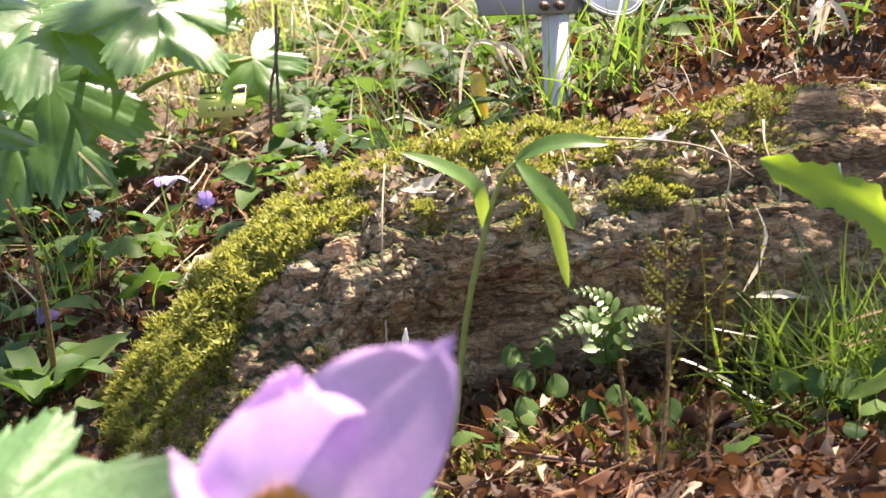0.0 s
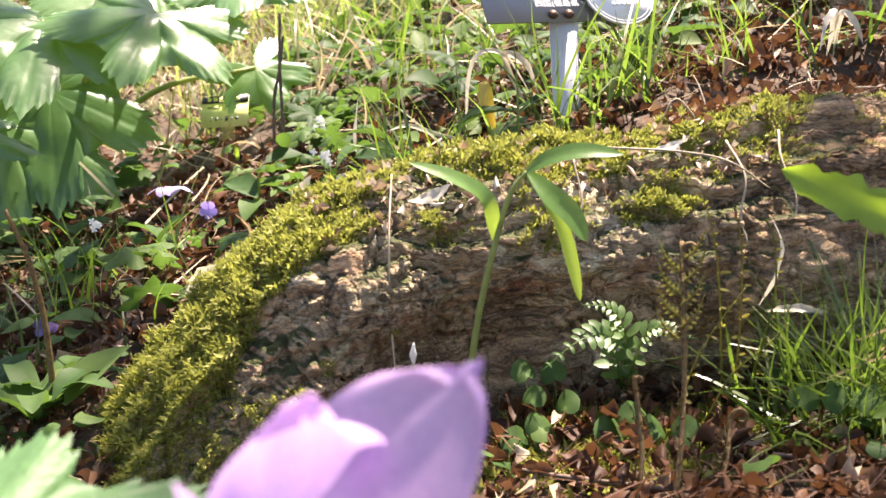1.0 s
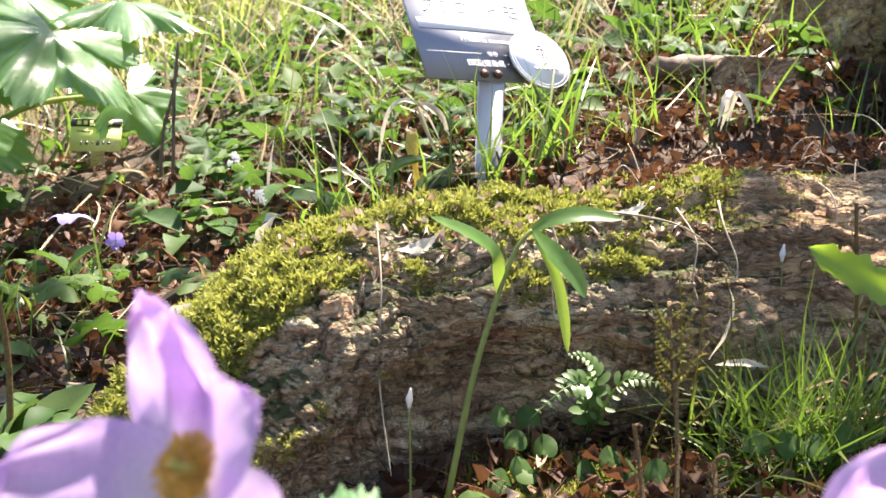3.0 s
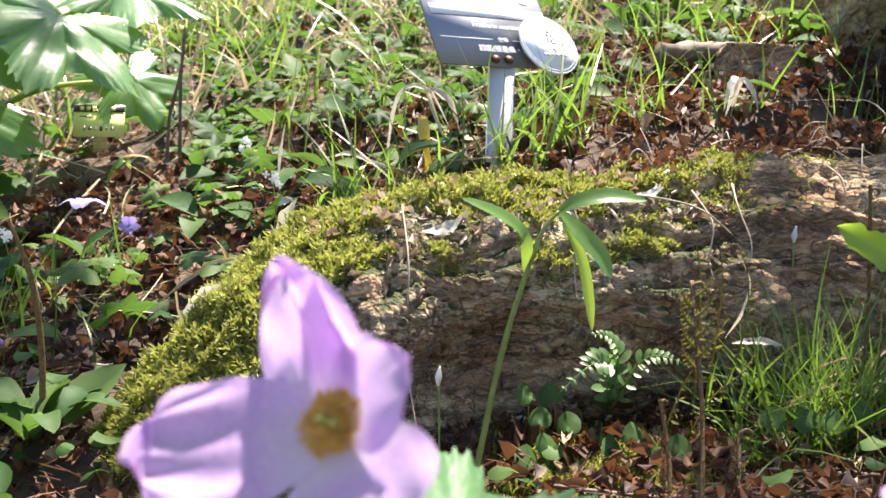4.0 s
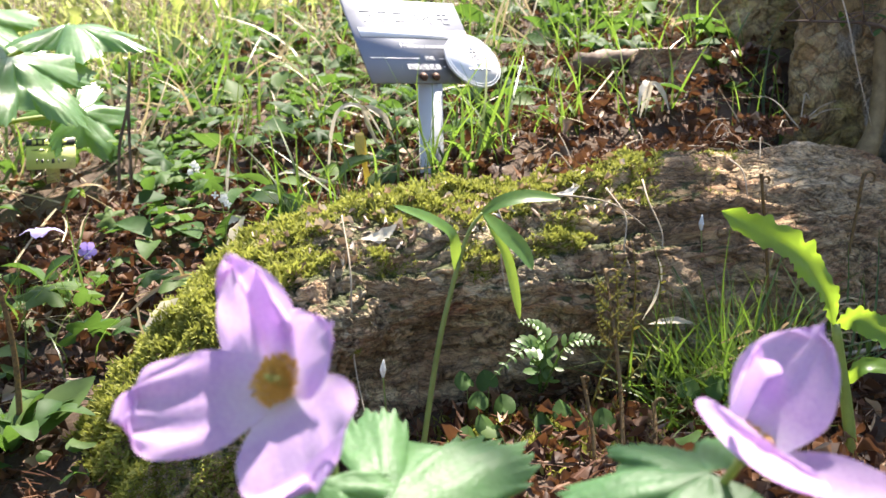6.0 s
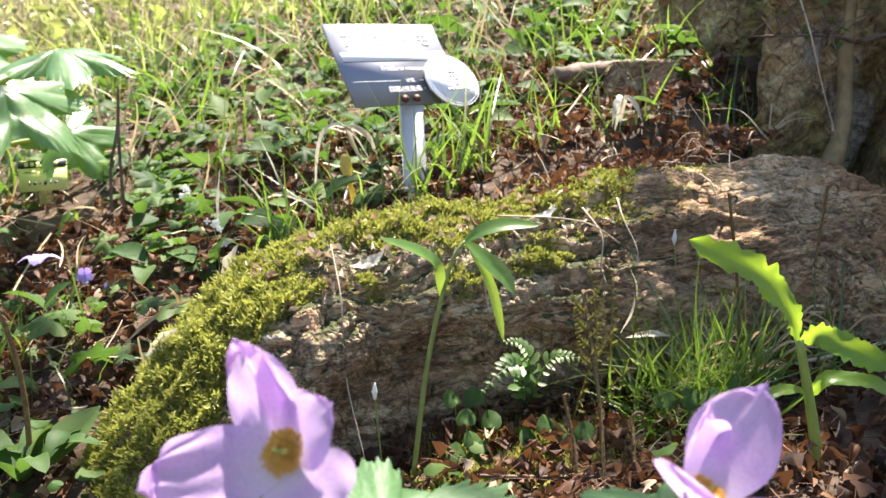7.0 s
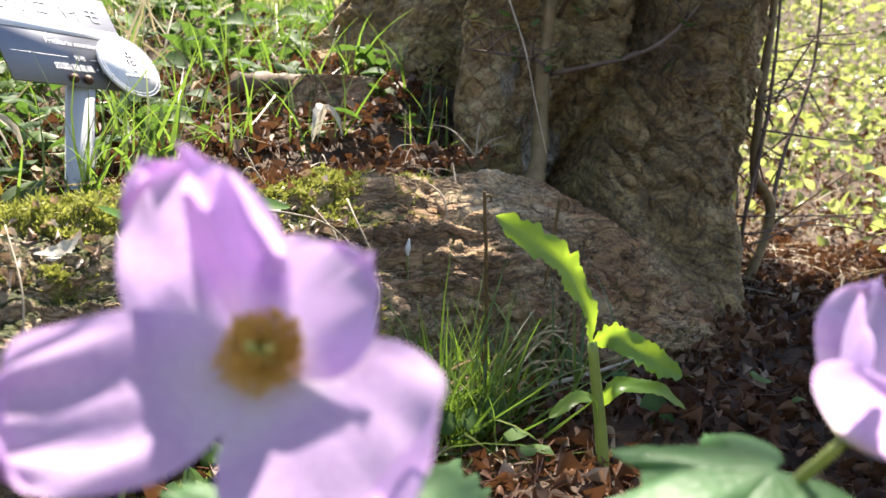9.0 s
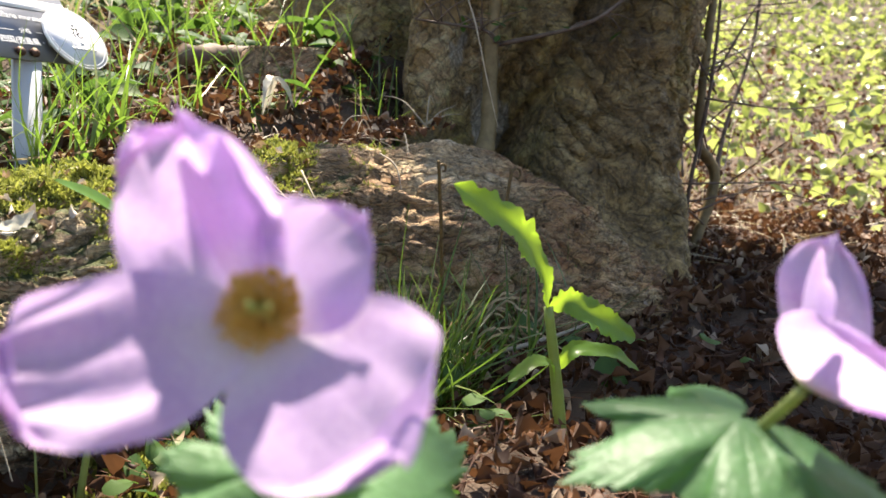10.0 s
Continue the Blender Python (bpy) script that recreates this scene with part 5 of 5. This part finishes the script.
single_leaf("bark_chip", [(-0.042, 0.868, 0.366), (-0.030, 0.862, 0.368), (-0.018, 0.862, 0.372), (-0.008, 0.868, 0.378)], 0.020, M_PALE, "pale curled bark chip on the moss", (0, -0.5, 0.85), 0.1, "bark chip")
single_leaf("bark_chip", [(0.150, 0.885, 0.392), (0.165, 0.88, 0.395), (0.18, 0.885, 0.40)], 0.013, M_PALE, "small pale bark chip on the moss", (0, -0.5, 0.85), 0.1, "bark chip")
single_leaf("curled_leaf", [(0.222, 0.832, 0.275), (0.232, 0.826, 0.30), (0.236, 0.824, 0.325), (0.230, 0.828, 0.345)], 0.013, M_PALE, "tall curled dry leaf lit against the root", (0.5, -0.85, 0.2), 0.5)
single_leaf("curled_leaf", [(0.225, 0.825, 0.272), (0.245, 0.815, 0.276), (0.268, 0.812, 0.272)], 0.013, M_PALE, "flat bleached leaf above the grass tuft", (0, -0.5, 0.85), 0.3)
single_leaf("herb_leaf", [g_at(-0.232, 1.2, -0.01), (-0.228, 1.2, 0.30), (-0.220, 1.2, 0.345), (-0.212, 1.2, 0.370)], 0.018, M_LILY, "upright folded green leaf among herbs", (0.7, -0.7, 0.1), 0.6, "leaf")
single_leaf("herb_leaf", [g_at(-0.30, 1.52, 0.0), (-0.30, 1.50, 0.355), (-0.315, 1.49, 0.345), (-0.332, 1.48, 0.310)], 0.018, M_LILY, "drooping green leaf before the yellow label", (0.2, -0.9, 0.4), 0.3, "leaf")

single_leaf("strap_leaf", [(-0.075, 1.20, 0.392), (-0.050, 1.195, 0.397), (-0.022, 1.20, 0.386), (0.020, 1.20, 0.376)], 0.011, M_PALE, "bleached strap-like leaf bent over the litter")
single_leaf("strap_leaf", [g_at(0.010, 1.31), (0.023, 1.30, 0.455), (0.060, 1.30, 0.464), (0.091, 1.295, 0.413)], 0.010, M_PALE, "bleached strap-like leaf arching beside the sign")
single_leaf("strap_leaf", [g_at(-0.12, 1.30), (-0.118, 1.30, 0.380), (-0.111, 1.30, 0.424)], 0.008, M_PALE, "bleached strap-like leaf standing in the grass")
single_leaf("strap_leaf", [(-0.255, 1.50, 0.345), (-0.275, 1.495, 0.360), (-0.298, 1.50, 0.361), (-0.322, 1.50, 0.350)], 0.014, M_TAN, "tan strap-like leaf before the yellow label")
single_leaf("strap_leaf", [(-0.110, 1.13, 0.388), (-0.066, 1.13, 0.376), (-0.025, 1.13, 0.347)], 0.010, M_LILY, "green strap-like leaf lying over the moss", category="leaf")
single_leaf("strap_leaf", [g_at(0.30, 1.31), (0.312, 1.30, 0.455), (0.345, 1.295, 0.457), (0.364, 1.295, 0.418)], 0.012, M_PALE, "bleached strap-like leaf arching over green herbs")
single_leaf("strap_leaf", [g_at(0.30, 1.46), (0.315, 1.45, 0.480), (0.330, 1.445, 0.476), (0.344, 1.44, 0.440)], 0.022, M_TAN, "tan crumpled leaf hanging in the grass")

# dark bare stems that rise beside the yellow label
for pts in ([g_at(-0.232, 1.50, -0.01), (-0.230, 1.50, 0.42), (-0.228, 1.50, 0.47), (-0.222, 1.50, 0.53)], [g_at(-0.250, 1.52, -0.01), (-0.244, 1.52, 0.41), (-0.232, 1.52, 0.455), (-0.224, 1.52, 0.50)]):
    p = Vector(pts[0])
    tagged(part("bare_stem", tube([Vector(q) - p for q in pts], [0.0028, 0.0024, 0.0020], 16, 6, 0.4), M_TWIG), "thin dark bare stem rising among herbs", "stem", "bare stems").location = p

# bundles of bleached dead grass at the foot of root and trunk
random.seed(17)
for x0, x1_, y0, z0, count in ((0.33, 0.46, 0.795, 0.245, 16), (0.44, 0.46, 0.785, 0.225, 6), (0.78, 0.84, 0.86, 0.20, 12)):
    for k in range(count):
        x = random.uniform(x0, x1_)
        upright = x0 > 0.4
        p = Vector((x, y0 + random.uniform(-0.02, 0.02), z0 + random.uniform(-0.015, 0.012)))
        d = Vector((random.gauss(0, 0.35), random.gauss(0, 0.3), 1)) if upright else Vector((random.choice((-1, 1)), random.gauss(0, 0.4), random.gauss(0.1, 0.3)))
        d = d.normalized() * random.uniform(0.05, 0.10)
        ob = part("dead_grass_stalk", blade([Vector((0, 0, 0)), d * 0.5 + Vector((0, -0.004, 0.008)), d + Vector((random.uniform(-0.02, 0.02), -0.01, -0.012))], 0.0018, (0, -0.8, 0.6), 10, 3, 0.2, tip=0.6, base=0.2), M_TAN)
        ob.location = p
        tagged(ob, "straw-coloured dead grass stalk at the foot of the tree", "dead grass", "dead grass stalks")

# fallen lilac bloom and violets
bloom = empty("fallen_bloom", Matrix.Translation((-0.342, 1.30, 0.322)), "faded lilac bloom lying on green leaves", "flower")
for k in range(4):
    a = k * 1.5
    part("petal", blade([(0, 0, 0), (0.013 * math.cos(a), 0.014 * math.sin(a), 0.009), (0.028 * math.cos(a), 0.022 * math.sin(a), 0.002)], 0.019, (0, 0, 1), 8, 5, 0.1), M_FALLEN, bloom)


def violet(x, y, z, turn):
    gz = float(height(x, y))
    v = empty("violet", pose(x, y, gz), "small purple violet on a thin stem", "flower", "violets")
    h = z - gz
    part("stem", tube([(0, 0, -0.01), (0.002, 0, h * 0.6), (0, -0.002, h)], [0.0007, 0.0006], 8, 5), M_STEM, v)
    for k in range(5):
        a = 2 * math.pi * k / 5 + turn
        d = Vector((math.cos(a), -0.25, math.sin(a)))
        part("petal", blade([Vector((0, -0.002, h)), Vector((0, -0.002, h)) + d * 0.006, Vector((0, -0.004, h)) + d * 0.0115], 0.0085, (0, -1, 0.1), 7, 3, 0.1, tip=0.7, base=0.6), M_VIOLET, v)


for x, y, z, turn in ((-0.258, 1.26, 0.292, 0.3), (-0.290, 1.27, 0.308, 0.9), (-0.411, 1.05, 0.236, 0.1), (-0.405, 1.06, 0.228, 0.7), (0.10, 0.50, 0.215, 0.4)):
    violet(x, y, z, turn)


def cress(x, y, z):
    gz = float(height(x, y))
    v = empty("white_cress", pose(x, y, gz), "thin stem with a head of tiny white flowers", "flower", "white cress")
    h = z - gz
    part("stem", tube([(0, 0, -0.01), (0.004, 0, h * 0.5), (0, 0, h)], [0.0009, 0.0006], 10, 5), M_STEM, v)
    r = random.Random(int(x * 1000))
    for k in range(7):
        c = Vector((r.gauss(0, 0.004), r.gauss(0, 0.004), h + r.gauss(0, 0.003)))
        for q in range(4):
            a = q * math.pi / 2 + k
            part("petal", blade([c, c + Vector((0.0025 * math.cos(a), -0.001, 0.0025 * math.sin(a))), c + Vector((0.0045 * math.cos(a), -0.001, 0.0045 * math.sin(a)))], 0.003, (0, -1, 0.2), 4, 3, 0.1), M_WHITE, v)


for x, y, z in ((-0.155, 1.30, 0.395), (-0.14, 1.15, 0.375), (-0.42, 1.25, 0.30)):
    cress(x, y, z)


def bud_stalk(x, y, base_z, z, bend=0.0):
    v = empty("budding_stalk", pose(x, y, base_z), "thin green stalk with a small pale bud", "flower", "budding stalks")
    h = z - base_z
    part("stem", tube([(0, 0, -0.01), (bend * 0.4, 0, h * 0.5), (bend, 0, h)], [0.0010, 0.0008], 12, 5), M_STEM, v)
    part("bud", tube([(bend, 0, h - 0.002), (bend, 0, h + 0.005), (bend + 0.001, 0, h + 0.014)], [0.0012, 0.0030, 0.0006], 9, 7), M_WHITE, v)


bud_stalk(0.318, 0.885, 0.235, 0.350, -0.004)
bud_stalk(-0.040, 0.795, 0.185, 0.258, -0.003)

# fiddleheads before the trunk
random.seed(31)
fiddlehead((0.340, 0.80, 0.205), (0.318, 0.785, 0.408), 0.005, "tall thin fern shoot with a coiled tip before the trunk")
fiddlehead((0.438, 0.85, 0.215), (0.478, 0.85, 0.395), 0.009, "thin brown fern shoot bent over at its tip")

# violet leaves that stand singly at the root's foot
for x, y, z, s in ((0.040, 0.820, 0.236, 0.020), (0.062, 0.825, 0.232, 0.021), (0.044, 0.80, 0.222, 0.019), (0.068, 0.80, 0.215, 0.022), (0.048, 0.785, 0.205, 0.022), (0.030, 0.78, 0.195, 0.024), (0.052, 0.775, 0.196, 0.022), (0.115, 0.765, 0.215, 0.024), (0.128, 0.76, 0.207, 0.022), (0.150, 0.76, 0.205, 0.022), (0.098, 0.765, 0.205, 0.026), (0.140, 0.745, 0.196, 0.022),
                   (0.255, 0.745, 0.228, 0.024), (0.275, 0.735, 0.226, 0.026), (0.300, 0.735, 0.235, 0.024), (0.232, 0.76, 0.224, 0.022), (0.455, 0.79, 0.250, 0.030), (0.42, 0.66, 0.235, 0.034)):
    hv, hf = heart_leaf(int(x * 1000))
    gz = float(height(x, y))
    v = empty("violet_leaf", pose(x, y, gz), "heart-shaped green violet leaf on a thin stalk", "leaf", "violet leaves")
    part("stalk", tube([(0, 0.006, -0.006), (0.002, 0.003, (z - gz) * 0.6), (0, 0, max(z - gz, 0.004))], [0.0007, 0.0005], 7, 5), M_STEM, v)
    ob = part("leaf", ([tuple(c * s for c in p) for p in hv], [tuple(dict.fromkeys(q)) for q in hf]), M_LEAF, v)
    ob.matrix_basis = pose(0, 0, max(z - gz, 0.004), 48, random.uniform(-18, 18), random.uniform(-40, 40))

# pale rootlets heaped where litter meets root and trunk
random.seed(8)
for k in range(26):
    x = random.uniform(0.20, 0.58)
    y = 0.965 + 0.19 * (x - 0.2) + random.uniform(-0.03, 0.06)
    z = float(np.interp(x, [0.2, 0.4, 0.6], [0.405, 0.42, 0.445]))
    p = Vector((x, y, z))
    d = Vector((random.gauss(0, 1), random.gauss(0, 0.5), random.gauss(0.1, 0.35))).normalized() * random.uniform(0.03, 0.08)
    pts = [p, p + d * 0.5 + Vector((0, 0, random.uniform(0.0, 0.02))), p + d + Vector((0, -0.005, random.uniform(-0.03, 0.01)))]
    ob = part("rootlet", tube([q - p for q in pts], [0.0011, 0.0008, 0.0004], 14, 5, 0.4), M_DRYROOT)
    ob.location = p
    tagged(ob, "thin pale rootlet tangled on the litter", "rootlet", "rootlets")
for pts in ([(0.555, 1.02, 0.62), (0.556, 0.99, 0.56), (0.562, 0.975, 0.50), (0.575, 0.965, 0.44)], [(0.375, 0.94, 0.415), (0.38, 0.915, 0.40), (0.378, 0.90, 0.36), (0.382, 0.89, 0.33)], [(0.215, 0.90, 0.395), (0.222, 0.87, 0.37), (0.216, 0.86, 0.34), (0.22, 0.855, 0.32)],
            [(0.26, 0.91, 0.40), (0.255, 0.885, 0.38), (0.262, 0.87, 0.35), (0.258, 0.865, 0.325)], [(0.12, 0.90, 0.395), (0.17, 0.875, 0.392), (0.21, 0.87, 0.382), (0.24, 0.865, 0.36)]):
    p = Vector(pts[0])
    ob = part("rootlet", tube([Vector(q) - p for q in pts], [0.0011, 0.0009, 0.0005], 26, 5, 0.4), M_DRYROOT)
    ob.location = p
    tagged(ob, "thin pale rootlet hanging over bark", "rootlet", "rootlets")

# sticks on the ground
for pts, r0, mat, label in (([(0.79, 0.84, 0.20), (0.81, 0.87, 0.24), (0.835, 0.90, 0.30), (0.87, 0.93, 0.30)], 0.0035, M_TWIG, "brown dead stick leaning at the trunk's foot"),
                            ([(0.86, 0.62, 0.20), (0.80, 0.72, 0.205), (0.74, 0.80, 0.20)], 0.016, M_ROOT, "weathered piece of bark on the litter"),
                            ([(0.03, 0.73, 0.195), (0.10, 0.70, 0.193), (0.17, 0.66, 0.198)], 0.0018, M_TWIG, "thin reddish twig on the ground"),
                            ([(0.20, 0.72, 0.20), (0.30, 0.68, 0.205), (0.40, 0.70, 0.208)], 0.0022, M_TWIG, "thin brown twig on the ground"),
                            ([(0.34, 0.80, 0.225), (0.44, 0.785, 0.235), (0.55, 0.80, 0.24)], 0.0028, M_DRYROOT, "pale dry twig before the trunk"),
                            ([(0.36, 1.30, 0.515), (0.44, 1.31, 0.520), (0.53, 1.31, 0.525)], 0.014, M_TWIG, "old broken branch lying on the shelf")):
    p = Vector(pts[0])
    tagged(part("stick", tube([Vector(q) - p for q in pts], [r0, r0 * 0.9, r0 * 0.6], 20, 8, 0.4), mat), label, "stick", "sticks").location = p

# stump of an old root on the shelf
verts, faces = [], []
for i in range(14):
    z = i / 13
    for j in range(28):
        a = 2 * math.pi * j / 28
        r = (0.055 - 0.012 * z) * (1 + 0.35 * noise.noise(Vector((math.cos(a) * 2, math.sin(a) * 2, z * 2))))
        verts.append((r * 1.3 * math.cos(a), r * math.sin(a), z * 0.055))
faces = [(i * 28 + j, i * 28 + (j + 1) % 28, (i + 1) * 28 + (j + 1) % 28, (i + 1) * 28 + j) for i in range(13) for j in range(28)] + [tuple(13 * 28 + j for j in range(28))]
stump = part("stump", (verts, faces), M_ROOT)
stump.location = g_at(0.50, 1.27, -0.015)
tagged(stump, "low weathered stump of an old root", "stump")

# litter caught on the root's top and in the trunk's pocket
n = 800
lx = np.concatenate([rng.uniform(0.18, 0.52, 700), rng.normal(0.60, 0.05, 100)])
ly = np.concatenate([0.99 + 0.22 * (lx[:700] - 0.2) + rng.normal(0, 0.03, 700), rng.normal(1.20, 0.06, 100)])
lz = np.concatenate([np.interp(lx[:700], [0.2, 0.35, 0.5], [0.402, 0.415, 0.435]) + rng.uniform(0, 0.012, 700), height(lx[700:], ly[700:]) + rng.uniform(0.0, 0.03, 100)])
scatter("caught_litter", DEAD, np.stack([lx, ly, lz], -1), turns(rng.uniform(0, 6.28, n), rng.normal(0, 0.5, n), rng.normal(0, 0.5, n)), rng.uniform(0.006, 0.017, n), M_LITTER, "reddish dead leaves caught on the root beside the trunk", "leaf litter")

# thin crumbs of bark and needles among the moss
cp, cm, cs = [], [], []
for k in range(420):
    s, a = random.uniform(0.30, 0.62), random.uniform(-0.9, 0.75)
    q, nrm = root_surface(s, a)
    x = nrm.orthogonal().normalized()
    x = Matrix.Rotation(random.uniform(0, 6.28), 3, nrm) @ x
    cp.append(tuple(q + nrm * 0.005))
    cm.append(np.array(Matrix((x, nrm.cross(x), nrm)).transposed()))
    cs.append(random.uniform(0.006, 0.017))
scatter("moss_crumbs", DEAD[:6] + [f for f in DEAD[6:10]], np.array(cp), np.array(cm), np.array(cs), M_CRUMB, "pale and reddish crumbs of leaf and bark on the moss", "leaf litter")

# moss on the ground at the root's foot
n = 5000
mx, my = rng.normal(0.10, 0.05, n), rng.normal(0.785, 0.03, n)
mz = height(mx, my) + rng.uniform(-0.002, 0.004, n)
scatter("ground_moss", tuft, np.stack([mx, my, mz], -1), turns(rng.uniform(0, 6.28, n), rng.normal(0, 0.5, n), rng.normal(0, 0.5, n)), rng.uniform(0.005, 0.013, n), M_MOSS, "dark green moss on the soil under the root", "moss")


# thin poles and trunks farther up the slope
def far_trunk(x, y, r, h, label):
    z = float(height(x, y))
    t = empty("far_tree", pose(x, y, z), label, "tree", "trees up the slope")
    part("trunk", tube([(0, 0, -0.1), (0.02, 0, h * 0.5), (0.05, 0.05, h)], [r * 1.15, r, r * 0.7], 20, 14, 0.15), M_TRUNK, t)


far_trunk(3.15, 5.1, 0.20, 4.5, "brown tree trunk farther up the slope")
far_trunk(2.15, 5.2, 0.07, 4.5, "slim grey tree trunk farther up the slope")
far_trunk(0.70, 1.92, 0.006, 1.2, "thin upright stem among the grass")


# ---- rosette and tall stalk beside the root's end ----
rosette = empty("leaf_rosette", pose(-0.352, 0.86, float(height(-0.352, 0.86))), "rosette of broad fresh green leaves beside a tall stalk", "plant")
for k in range(7):
    a = k * 0.95 + 0.3
    d = Vector((math.cos(a), math.sin(a), 0))
    part("leaf", blade([(0, 0, 0.01), d * 0.022 + Vector((0, 0, 0.035)), d * 0.048 + Vector((0, 0, 0.050)), d * 0.074 + Vector((0, 0, 0.044))], 0.024, (0, 0, 1), 18, 5, 0.2, 0.02), M_LEAF, rosette)
part("stalk", tube([(0.005, 0.02, -0.01), (0.008, 0.02, 0.08), (0.002, 0.02, 0.14), (-0.012, 0.02, 0.185)], [0.0030, 0.0026, 0.0022, 0.0016], 20, 7), M_STALK, rosette)

# the litter goes on thinly over the ground all around
x1, y1 = patch(26000, -6, 6, -6, 4.5, lambda x, y: ((x < -1.0) | (x > 1.7) | (y < 0.25)) & (np.hypot(x, y) > 0.3))
lay("leaf_litter", DEAD, x1, y1, (0.002, 0.02), 0.5, (0.02, 0.06), M_LITTER, "brown dead leaves strewn thinly over the woodland floor", "leaf litter")
